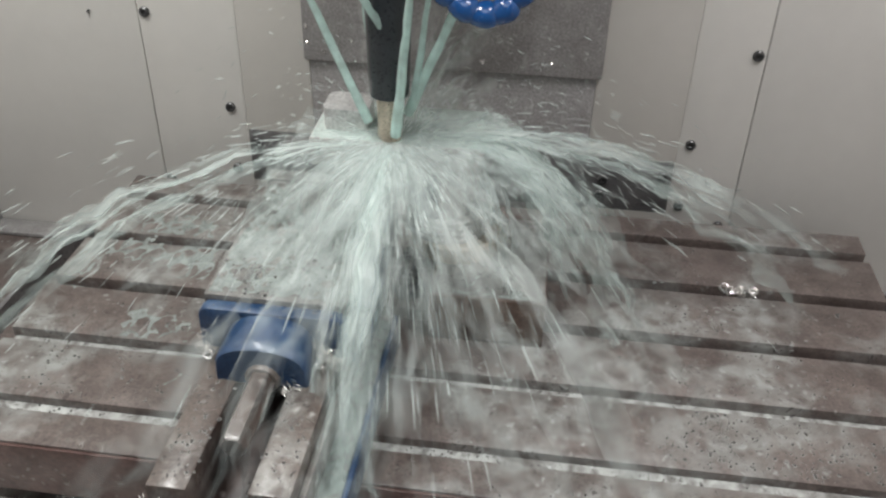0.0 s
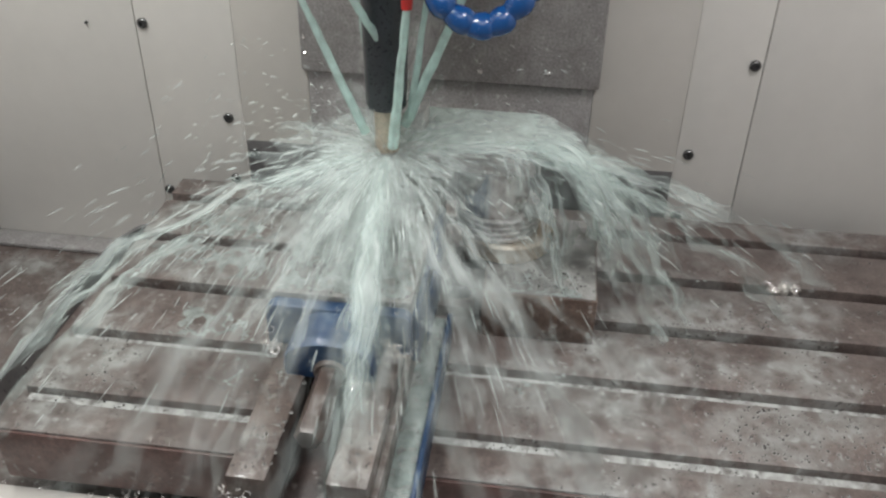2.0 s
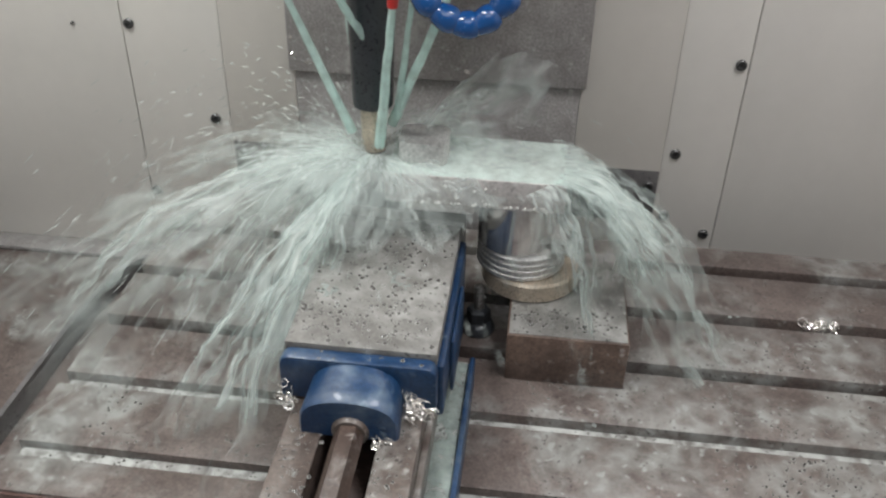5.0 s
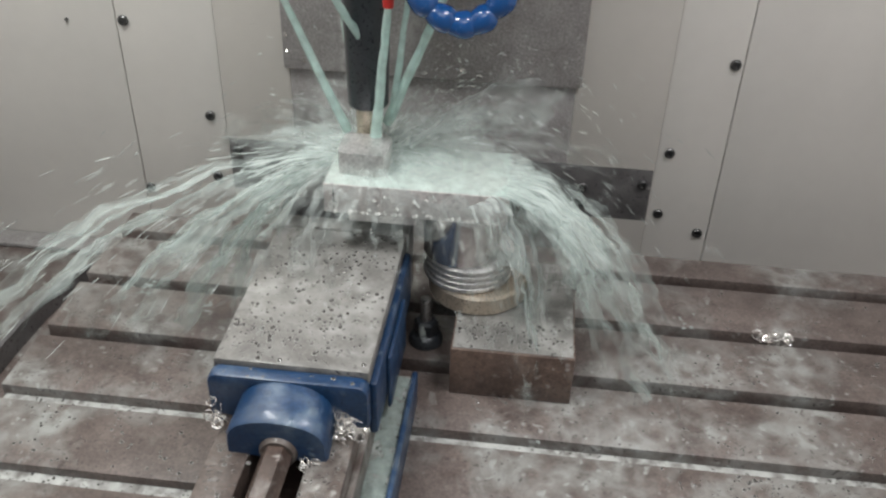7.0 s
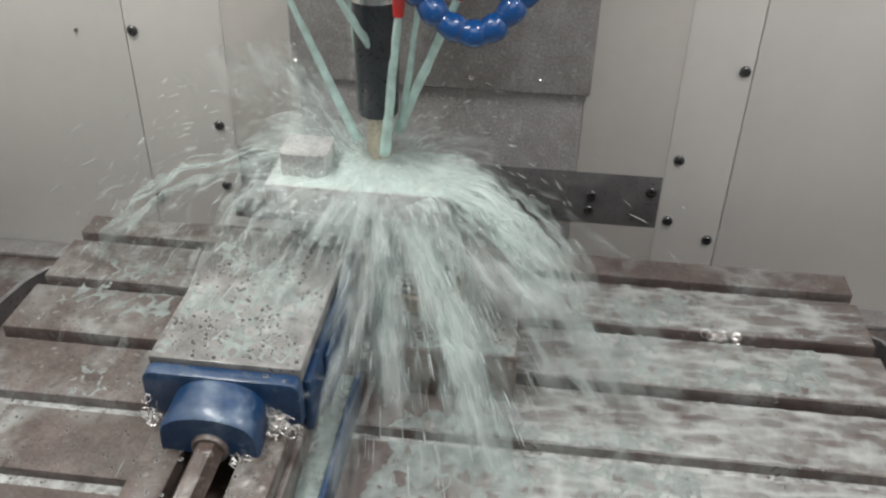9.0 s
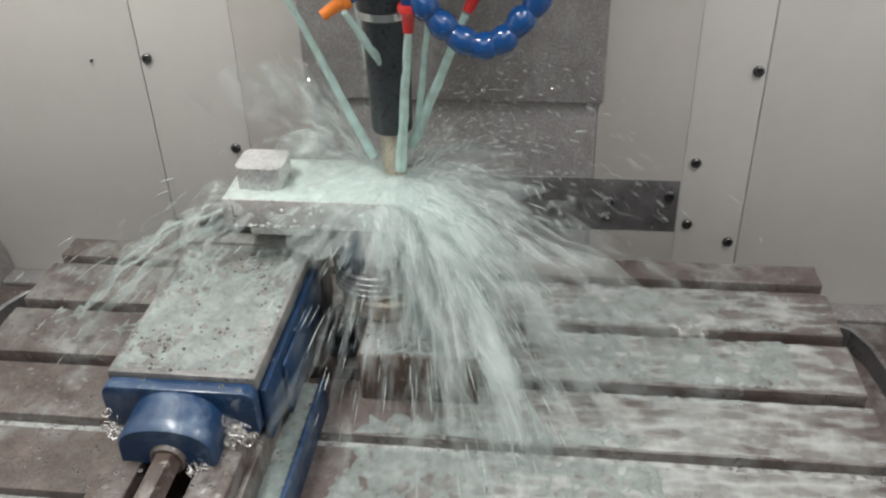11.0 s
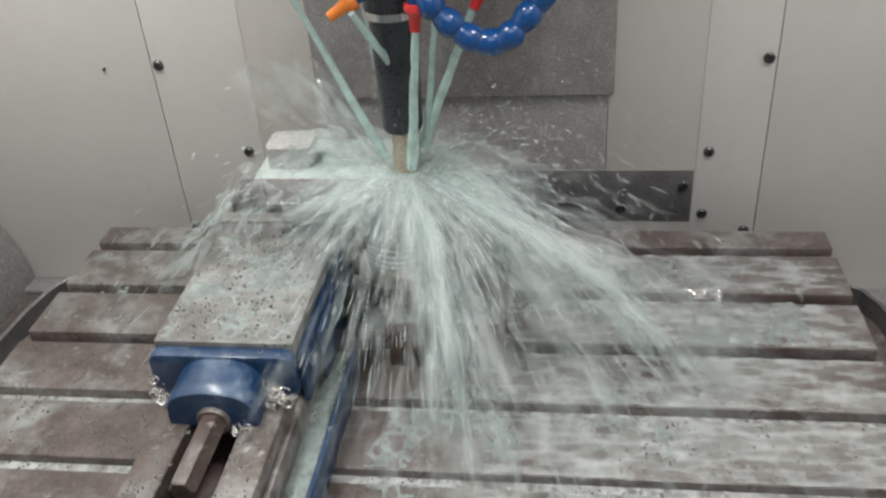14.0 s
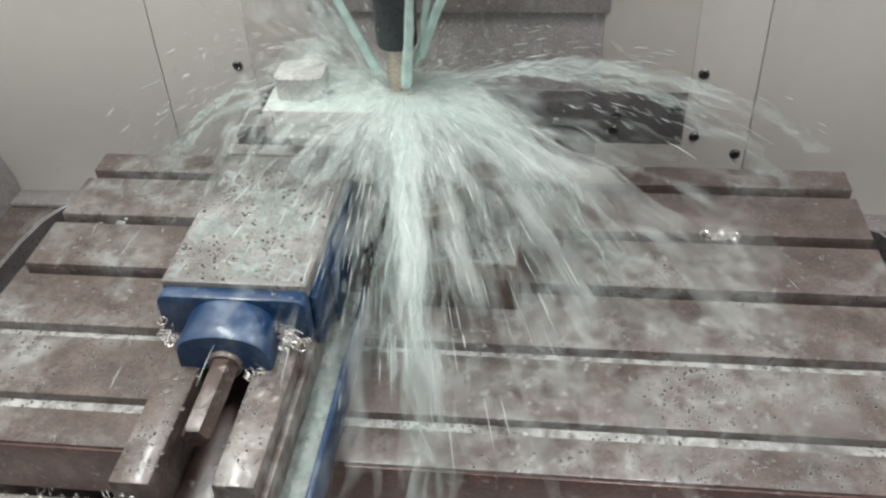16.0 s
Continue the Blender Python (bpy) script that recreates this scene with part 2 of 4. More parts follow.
SHEET_ARC = splash_sheet("coolant_arc_sheet", (0.66, 0.79, 0.75), 0.11, 15, 3.2, 0.14, -0.09, 0.30, 0.88)
MIST = splash_sheet("coolant_mist", (0.72, 0.82, 0.79), 0.16, 8, 1.6, 0.03, -0.20, 0.42, 0.60)
LACE = liquid("foamed_coolant", (0.46, 0.51, 0.485), 0.33, 0.16, 0.28)
FILM = liquid("coolant_film", (0.72, 0.85, 0.80), 0.40, 0.12)
SLOT_POOL = wet_steel("slot_coolant", (0.10, 0.09, 0.082), (0.19, 0.18, 0.17), (0.47, 0.48, 0.46), 0.40, 30, 1.0)
FLOOD = splash_sheet("coolant_flood", (0.60, 0.62, 0.595), 0.13, 6, 6, 0.7, -0.14, 0.42, 0.74)

# ---- mesh helpers ----
BASE = {}


def thing(name, base, label, category, group="", kind=""):
    ob = new(name)
    ob.empty_display_size = 0.02
    ob.location = base
    BASE[ob.name] = Vector(base)
    return tagged(ob, label, category, group, kind)


def smooth(me, angle=35):
    me.polygons.foreach_set("use_smooth", [True] * len(me.polygons))
    me.set_sharp_from_angle(angle=radians(angle))


def part(name, bm, mat, parent, label="", origin=None):
    """Link a bmesh, drawn in the things' common space, as one mesh under a thing or a part."""
    base = BASE[parent.name] if origin is None else Vector(origin)
    bm.transform(Matrix.Translation(-base))
    bmesh.ops.recalc_face_normals(bm, faces=bm.faces)
    me = bpy.data.meshes.new(name)
    bm.to_mesh(me)
    bm.free()
    smooth(me)
    me.materials.append(mat)
    ob = new(name, me)
    ob.parent = parent
    BASE[ob.name] = base
    return tagged(ob, label) if label else ob


def solo(name, bm, mat, label, category, kind="", group="", base=(0, 0, 0)):
    """Link a bmesh as one top-level thing."""
    bm.transform(Matrix.Translation(-Vector(base)))
    bmesh.ops.recalc_face_normals(bm, faces=bm.faces)
    me = bpy.data.meshes.new(name)
    bm.to_mesh(me)
    bm.free()
    smooth(me)
    me.materials.append(mat)
    ob = new(name, me)
    ob.location = base
    BASE[ob.name] = Vector(base)
    return tagged(ob, label, category, group, kind)


def box(x0, x1, y0, y1, z0, z1, bevel=0.0, bm=None, seg=2):
    bm = bm or bmesh.new()
    m = Matrix.Translation(((x0 + x1) / 2, (y0 + y1) / 2, (z0 + z1) / 2)) @ Matrix.Diagonal((x1 - x0, y1 - y0, z1 - z0, 1))
    r = bmesh.ops.create_cube(bm, size=1, matrix=m)
    if bevel:
        edges = list({e for v in r["verts"] for e in v.link_edges})
        bmesh.ops.bevel(bm, geom=edges, offset=bevel, segments=seg, affect="EDGES", profile=0.5)
    return bm


def lathe(profile, centre, seg=32, bm=None, m=None):
    """A solid of revolution about z from (radius, height) pairs."""
    bm = bm or bmesh.new()
    rings = []
    for r, z in profile:
        ring = []
        for i in range(seg):
            a = 2 * math.pi * i / seg
            p = Vector((r * math.cos(a), r * math.sin(a), z))
            if m:
                p = m @ p
            ring.append(bm.verts.new(p + Vector(centre)))
        rings.append(ring)
    for a, b in zip(rings, rings[1:]):
        for i in range(seg):
            bm.faces.new((a[i], a[(i + 1) % seg], b[(i + 1) % seg], b[i]))
    bm.faces.new(list(reversed(rings[0])))
    bm.faces.new(rings[-1])
    return bm


def prism(outline, y0, y1, bevel=0.0, bm=None):
    """An outline in x, z pushed from y0 to y1."""
    bm = bm or bmesh.new()
    a = [bm.verts.new((x, y0, z)) for x, z in outline]
    b = [bm.verts.new((x, y1, z)) for x, z in outline]
    n = len(a)
    faces = [bm.faces.new(a), bm.faces.new(list(reversed(b)))]
    for i in range(n):
        faces.append(bm.faces.new((a[i], b[i], b[(i + 1) % n], a[(i + 1) % n])))
    if bevel:
        edges = list({e for f in faces[:2] for e in f.edges})
        bmesh.ops.bevel(bm, geom=edges, offset=bevel, segments=2, affect="EDGES", profile=0.5)
    return bm


def tube(points, radii, seg=8, bm=None):
    """A round tube through points with a radius at each."""
    bm = bm or bmesh.new()
    rings = []
    n = len(points)
    for i, p in enumerate(points):
        p = Vector(p)
        d = (Vector(points[min(i + 1, n - 1)]) - Vector(points[max(i - 1, 0)])).normalized()
        u = d.cross(Vector((0.31, 0.2, 0.93)))
        u = u.normalized() if u.length > 1e-4 else Vector((1, 0, 0))
        w = d.cross(u)
        rings.append([bm.verts.new(p + radii[i] * (u * math.cos(2 * math.pi * k / seg) + w * math.sin(2 * math.pi * k / seg))) for k in range(seg)])
    for a, b in zip(rings, rings[1:]):
        for k in range(seg):
            bm.faces.new((a[k], a[(k + 1) % seg], b[(k + 1) % seg], b[k]))
    bm.faces.new(list(reversed(rings[0])))
    bm.faces.new(rings[-1])
    return bm


# ---- the machine's enclosure ----
WALL = 0.306
FLOOR = -0.155


def screw_head(parent, x, y, z, r=0.0072):
    m = Matrix.Rotation(radians(90), 4, "X")
    bm = lathe([(r, -0.002), (r, 0.003), (r * 0.8, 0.0045), (r * 0.45, 0.0045), (r * 0.42, 0.0015)], (x, y, z), 14, None, m)
    part("screw", bm, SCREW, parent)


def panel(name, x0, x1, z0, z1, y, mat, label, screws=(), thick=0.012, bevel=0.0015):
    ob = thing(name, (x0, y, z0), label, "machine panel", kind="structure")
    leaf = part("sheet", box(x0, x1, y, y + thick, z0, z1, bevel), mat, ob)
    for x, z in screws:
        screw_head(leaf, x, y, z)
    return ob


TOP = 1.40
panel("wall_panel_1", -0.76, -0.4048, FLOOR, TOP, WALL, PAINT, "cream painted sheet metal enclosure panel", [])
panel("wall_panel_2", -0.4035, -0.268, FLOOR, TOP, WALL, PAINT, "cream painted sheet metal strip with dark screws",
      [(-0.394, 0.214), (-0.289, 0.081), (-0.2889, -0.017), (-0.3966, -0.0457)], bevel=0.0003)
for px, pz in ((-0.4742, 0.2101), (-0.6, 0.35)):
    screw_head(bpy.data.objects["sheet"], px, WALL, pz, 0.002)
panel("wall_panel_3", -0.2678, -0.1688, FLOOR, TOP, WALL + 0.0008, PAINT_SHADE, "cream recessed panel beside the column cover, shade painted into its colour", bevel=0.0004)
panel("wall_panel_4", 0.2198, 0.3405, FLOOR, TOP, WALL + 0.0008, PAINT_SHADE, "cream recessed panel beside the column cover, shade painted into its colour", bevel=0.0004)
panel("wall_panel_5", 0.3407, 0.4280, FLOOR, TOP, WALL, PAINT, "cream painted sheet metal strip with dark screws",
      [(0.418, 0.209), (0.3562, 0.0766), (0.3553, -0.0204), (0.4151, -0.0473)], bevel=0.0003)
panel("wall_panel_6", 0.4292, 0.92, FLOOR, TOP, WALL, PAINT, "cream painted sheet metal enclosure panel")
panel("column_cover_lower", -0.1685, 0.2195, FLOOR, 0.175, WALL + 0.0015, COVER, "wet grey steel telescopic way cover, lower leaf")
panel("column_cover_upper", -0.1745, 0.2262, 0.163, TOP, WALL - 0.008, COVER, "wet grey steel telescopic way cover, upper leaf", bevel=0.004)
panel("lower_guard", -0.2672, 0.3402, -0.036, 0.048, WALL + 0.0005, DARK_COVER, "dark steel guard plate with screws under the column",
      [(0.327, 0.024), (-0.262 + 0.006, 0.028), (0.245, 0.012), (0.243, -0.012)], 0.004)

solo("floor", box(-0.95, 1.0, -0.9, 0.33, FLOOR - 0.02, FLOOR), TABLE_STEEL, "wet grimy steel chip pan under the table", "floor", "structure")
solo("ledge", box(-0.736, 0.92, 0.268, WALL - 0.0005, FLOOR + 0.0005, FLOOR + 0.008, 0.002), COVER, "pale folded ledge along the foot of the wall", "ledge", "structure")
solo("wall_west", box(-0.757, -0.737, -0.9, 0.305, FLOOR, TOP), PAINT, "cream painted enclosure side wall", "wall", "structure")
# flared bottom of the side wall; the grey cover material stands in for its shade
solo("side_wall_foot", prism([(-0.7365, -0.154), (-0.696, -0.154), (-0.699, -0.12), (-0.708, -0.085), (-0.722, -0.05), (-0.7365, -0.02)], -0.85, 0.3045), COVER, "curved foot of the side wall, its shade painted in as grey", "guard", "structure")
solo("wall_east", box(0.92, 0.94, -0.9, 0.33, FLOOR, TOP), PAINT, "cream painted enclosure side wall", "wall", "structure")
solo("ceiling", box(-0.757, 0.94, -0.7, 0.33, TOP, TOP + 0.02), PAINT, "cream painted enclosure roof", "ceiling", "structure")
# the workshop behind the camera
solo("machine_base", box(-0.95, 1.0, -0.9, 0.33, -0.9995, FLOOR - 0.0205, 0.004), PAINT, "cream painted machine base cabinet", "machine base", "structure")
solo("workshop_floor", box(-3, 3, -4, 1.2, -1.02, -1.0), ROOM, "grey workshop floor", "floor", "structure")
solo("workshop_wall_south", box(-3, 3, -4.1, -4, -1.0, 2.6), ROOM, "plain grey workshop wall", "wall", "structure")
solo("workshop_wall_west", box(-3.1, -3, -4, -0.9, -1.0, 2.6), ROOM, "plain grey workshop wall", "wall", "structure")
solo("workshop_wall_east", box(3, 3.1, -4, -0.9, -1.0, 2.6), ROOM, "plain grey workshop wall", "wall", "structure")
solo("workshop_ceiling", box(-3, 3, -4, -0.7, 2.6, 2.7), ROOM, "plain grey workshop ceiling", "ceiling", "structure")

# ---- the table ----
RIDERS = []


def rides(ob):
    RIDERS.append(ob)
    return ob


XL, XR, YF, YB = -0.449, 0.541, -0.2515, 0.2513


def machine_table():
    ob = rides(thing("machine_table", (0.046, 0, -0.066), "wet brown-grey iron milling table with five T-slots", "machine table"))
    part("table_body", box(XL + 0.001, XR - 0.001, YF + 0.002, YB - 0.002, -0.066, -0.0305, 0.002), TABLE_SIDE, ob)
    ys = [YF] + [v for k in range(5) for v in (-0.2 + 0.1 * k - 0.009, -0.2 + 0.1 * k + 0.009)] + [YB]
    for a, b in zip(ys[::2], ys[1::2]):
        part("table_land", box(XL, XR, a, b, -0.0303, 0.0, 0.0018), TABLE_STEEL, ob)
    for k, z in ((0, -0.0098), (1, -0.0122)):
        y = -0.2 + 0.1 * k
        part("slot_coolant", box(XL + 0.004, XR - 0.004, y - 0.0088, y + 0.0088, -0.03, z), SLOT_POOL, ob, "milky coolant standing in a T-slot")
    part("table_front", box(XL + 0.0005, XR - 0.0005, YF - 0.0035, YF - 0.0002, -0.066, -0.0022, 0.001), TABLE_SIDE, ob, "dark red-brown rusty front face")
    # gutter along each end
    for side, x, name in ((-1, XL, "end_gutter"), (1, XR, "end_gutter")):
        bm = bmesh.new()
        path = [(0.004, 0.16), (0.022, 0.15), (0.036, 0.12), (0.044, 0.07), (0.048, 0.0), (0.05, -0.25)]
        rim = []
        for d, y in path:
            px = x + side * d
            rim.append([bm.verts.new((px + side * o, y, z)) for o, z in ((-0.0, -0.065), (0.0, -0.022), (0.004, -0.020), (0.0055, -0.065))])
        for a, b in zip(rim, rim[1:]):
            for i in range(3):
                bm.faces.new((a[i], b[i], b[i + 1], a[i + 1]))
        part("end_gutter", bm, DARK_COVER, ob)
        bm = bmesh.new()
        inner = [bm.verts.new((x, y, -0.05)) for _, y in path]
        outer = [bm.verts.new((x + side * d, y, -0.05)) for d, y in path]
        for i in range(len(path) - 1):
            bm.faces.new((inner[i], inner[i + 1], outer[i + 1], outer[i]))
        part("gutter_coolant", bm, TABLE_STEEL, ob, "milky coolant running in the end gutter")
    return ob


machine_table()


# ---- the vise ----
def bench_vise():
    ob = rides(thing("bench_vise", (-0.112, -0.1, 0.0), "blue enamelled machine vise with a foam-covered steel jaw", "vise"))
    # bed with a long right-hand flange
    part("base", box(-0.172, -0.052, -0.352, 0.12, 0.0, 0.03, 0.003), BED, ob, "dark rusty wet vise bed")
    flange = part("flange", box(-0.0515, -0.024, -0.355, -0.055, 0.0, 0.034, 0.003), SLOT_POOL, ob, "foamy flange of the vise bed")
    part("flange_rim", box(-0.0238, -0.018, -0.355, -0.055, 0.0, 0.041, 0.002), BLUE, flange, "blue enamelled rim")
    part("rail", box(-0.1705, -0.1365, -0.35, 0.05, 0.0302, 0.084, 0.0025), RAIL_STEEL, ob, "wet steel guide rail")
    rail = part("rail", box(-0.0875, -0.0525, -0.347, 0.05, 0.0302, 0.084, 0.0025), RAIL_STEEL, ob, "wet steel guide rail")
    part("rail_lip", box(-0.0522, -0.046, -0.347, 0.05, 0.0302, 0.066, 0.0015), RAIL_STEEL, rail, "wet steel lip")
    # screw with a square end
    m = Matrix.Rotation(radians(90), 4, "X")
    part("screw_collar", lathe([(0.0165, 0.0), (0.0165, 0.026), (0.0145, 0.0295)], (-0.1115, -0.198, 0.090), 24, None, m), RAIL_STEEL, ob, "wet pale screw collar")
    part("screw_spindle", lathe([(0.0128, 0.0), (0.0128, 0.076), (0.0105, 0.080)], (-0.1115, -0.2279, 0.090), 6, None, m), SCREW_STEEL, ob, "wet rusty vise screw with flats")
    # moving jaw: steel block on a blue slide
    jaw = part("moving_jaw", box(-0.1795, -0.0446, -0.1705, 0.040, 0.122, 0.138, 0.0016), JAW_STEEL, ob, "flat steel jaw cap covered with froth")
    part("jaw_slide", box(-0.1775, -0.0466, -0.168, 0.038, 0.085, 0.1218, 0.002), BLUE, jaw, "blue enamelled casting")
    part("jaw_side", box(-0.0464, -0.0385, -0.166, 0.036, 0.062, 0.1215, 0.003), BLUE, jaw, "blue enamelled casting")
    part("jaw_side_rib", box(-0.0384, -0.034, -0.120, -0.030, 0.050, 0.112, 0.003), BLUE, jaw, "blue enamelled casting")
    part("jaw_plate", box(-0.183, -0.042, 0.0405, 0.060, 0.09, 0.1405, 0.001), JAW_STEEL, jaw, "ground steel jaw plate")
    # front plate with rounded corners
    w0, w1, z0, z1, r = -0.1815, -0.043, 0.087, 0.133, 0.010
    out = [(w0, z0), (w1, z0)]
    out += [(w1 - r + r * math.cos(a), z1 - r + r * math.sin(a)) for a in (0, 0.4, 0.8, 1.2, 1.571)]
    out += [(w0 + r - r * math.sin(a), z1 - r + r * math.cos(a)) for a in (0, 0.4, 0.8, 1.2, 1.571)]
    plate = part("front_plate", prism(out, -0.1855, -0.1708, 0.002), BLUE, ob)
    # arched nose round the screw
    bm = bmesh.new()
    rings = []
    for y, half, foot, crown in ((-0.1857, 0.041, 0.083, 0.1315), (-0.194, 0.0415, 0.083, 0.130), (-0.212, 0.0425, 0.082, 0.1265), (-0.220, 0.043, 0.082, 0.1245), (-0.2235, 0.041, 0.083, 0.122)):
        arch = [(-half, foot)] + [(-half * math.cos(t), foot + 0.010 + (crown - foot - 0.010) * math.sin(t) ** 0.62) for t in np.linspace(0, math.pi, 17)] + [(half, foot)]
        rings.append([bm.verts.new((-0.113 + x, y, z)) for x, z in arch])
    for p, q in zip(rings, rings[1:]):
        for i in range(len(p)):
            bm.faces.new((p[i], p[(i + 1) % len(p)], q[(i + 1) % len(p)], q[i]))
    bm.faces.new(rings[0])
    bm.faces.new(list(reversed(rings[-1])))
    part("nose", bm, BLUE, plate)
    # fixed jaw behind the work
    part("fixed_jaw", box(-0.178, -0.046, 0.066, 0.108, 0.03, 0.160, 0.003), DARK_COVER, ob, "dark steel fixed jaw")
    return ob


bench_vise()


# ---- the work and its support ----
def riser_block():
    ob = rides(thing("riser_block", (0.075, 0.02, 0), "rusty steel riser block with froth on top", "steel block"))
    part("block", box(0.012, 0.1372, -0.038, 0.126, 0.0, 0.0600, 0.0018), RUST_STEEL, ob)
    part("wet_top", box(0.014, 0.1352, -0.036, 0.124, 0.0601, 0.0612, 0.0004), JAW_STEEL, ob, "milky froth lying on the block")
    return ob


riser_block()


def support_jack():
    c, p, q = (0.031, 0.070, 0), (0.019, 0.070, 0), (0.012, 0.066, 0)
    ob = rides(thing("support_jack", (c[0], c[1], 0.0614), "turned aluminium screw jack under the workpiece", "support jack"))
    part("base_ring", lathe([(0.052, 0.0614), (0.054, 0.063), (0.054, 0.081), (0.052, 0.0838), (0.046, 0.084)], c, 48), BRONZE, ob, "bare bronze coloured base ring")
    ridges = []
    for z in (0.0842, 0.0915, 0.0988, 0.1061):
        ridges += [(0.0462, z), (0.0485, z + 0.0014), (0.0485, z + 0.0054), (0.0462, z + 0.0068)]
    part("collar", lathe(ridges + [(0.043, 0.1145)], p, 48), ALU, ob, "ridged aluminium collar")
    part("post", lathe([(0.0415, 0.1147), (0.0415, 0.177), (0.0405, 0.1816)], q, 48), ALU_BRIGHT, ob, "bright turned aluminium post")
    return ob


support_jack()


crumbs = np.random.default_rng(3)
FROTH = plain("white_froth", (0.46, 0.455, 0.43), 0.3, 0, 0.1, 80, 0.0)


def workpiece():
    ob = rides(thing("workpiece", (-0.03, 0.05, 0.182), "machined aluminium plate with a raised square boss", "workpiece"))
    part("plate", box(-0.1206, 0.0588, 0.006, 0.0965, 0.182, 0.2135, 0.0008), ALU_FLOOR, ob)
    part("foot", box(-0.0985, -0.031, 0.014, 0.0650, 0.169, 0.1818, 0.0006), ALU, ob, "stepped aluminium foot held in the jaws")
    x0, x1, y0, y1, r = -0.110, -0.0615, 0.022, 0.066, 0.004
    bm = box(x0, x1, y0, y1, 0.2137, 0.2395)
    upright = [e for e in bm.edges if abs(e.verts[0].co.z - e.verts[1].co.z) > 0.01]
    bmesh.ops.bevel(bm, geom=upright, offset=0.0085, segments=2, affect="EDGES", profile=0.5)
    part("boss", bm, ALU, ob, "bright milled square boss")
    bm = bmesh.new()
    grid = []
    for i in range(61):
        row = []
        for k in range(33):
            u, w = i / 60, k / 32
            rim = min(u, 1 - u, w, 1 - w)
            x, y = -0.1196 + 0.1774 * u, 0.0068 + 0.0888 * w
            h = 0.0016 + 0.0022 * noise.noise(Vector((x * 45, y * 60, 2))) + 0.0012 * noise.noise(Vector((x * 130, y * 130, 5)))
            row.append(bm.verts.new((x, y, 0.2139 + max(0.0, h) * min(1, rim * 14))))
        grid.append(row)
    for p, q in zip(grid, grid[1:]):
        for k in range(32):
            bm.faces.new((p[k], q[k], q[k + 1], p[k + 1]))
    part("coolant_sheet", bm, FILM, ob, "thin green-white coolant sheet on the plate")
    bm = bmesh.new()
    for i in range(150):
        r = 0.0006 + 0.0016 * crumbs.uniform(0, 1) ** 3
        lathe([(r * 0.4, -r), (r, -r * 0.3), (r, r * 0.3), (r * 0.4, r)], (-0.119 + 0.176 * crumbs.uniform(0, 1), 0.0064 - r * 0.3, 0.1832 + (abs(crumbs.normal(0, 0.0012)) if i % 3 else crumbs.uniform(0, 0.027))), 7, bm)
    part("froth_line", bm, FROTH, ob, "beads of froth along the lower edge")
    bm = box(-0.1113, -0.1100, 0.0055, 0.0064, 0.195, 0.2085)
    box(-0.1113, -0.1075, 0.0055, 0.0064, 0.1938, 0.1952, 0, bm)
    box(-0.1113, -0.1105, 0.0055, 0.0064, 0.1865, 0.1905, 0, bm)
    part("pen_mark", bm, INK, ob, "black pen mark")
    return ob


workpiece()


def hold_down_stud():
    c = (-0.0225, 0.042, 0)
    ob = rides(thing("hold_down_stud", c, "black threaded stud with nut and washer", "clamp stud"))
    part("washer", lathe([(0.019, 0.001), (0.019, 0.006), (0.016, 0.012), (0.013, 0.014)], c, 24), BLACK, ob)
    part("nut", lathe([(0.0135, 0.0142), (0.0135, 0.028), (0.011, 0.031)], c, 6), BLACK, ob)
    part("stud", lathe([(0.0062, 0.0), (0.0062, 0.058), (0.005, 0.060)], c, 16), DULL, ob)
    return ob


hold_down_stud()


# ---- the spindle ----
def tool_holder():
    c = (0, 0, 0)
    ob = thing("tool_holder", (0, 0, 0.23), "black shrink-fit tool holder with a bright ring", "tool holder")
    part("body", lathe([(0.0195, 0.263), (0.0205, 0.266), (0.0232, 0.378)], c, 40), BLACK, ob)
    part("ring", lathe([(0.0245, 0.3782), (0.0265, 0.380), (0.0265, 0.387), (0.025, 0.388)], c, 40), CHROME, ob, "bright steel ring")
    part("collar", lathe([(0.027, 0.3882), (0.027, 0.402), (0.024, 0.404), (0.024, 0.408), (0.0275, 0.410), (0.0275, 0.43)], c, 40), BLACK, ob)
    part("cutter", lathe([(0.0125, 0.2145), (0.0125, 0.24), (0.0132, 0.2628)], c, 24), BRONZE, ob, "pale coated milling cutter")
    return ob


tool_holder()


def spindle_head():
    ob = thing("spindle_head", (0.02, 0.08, 0.43), "dark steel spindle head above the tool", "spindle head")
    part("nose_cap", lathe([(0.036, 0.4302), (0.036, 0.47), (0.06, 0.48), (0.06, 0.56)], (0, 0, 0), 40), DULL, ob)
    part("housing", box(-0.135, 0.235, -0.10, 0.28, 0.5602, 0.95, 0.006), COVER, ob)
    return ob


spindle_head()


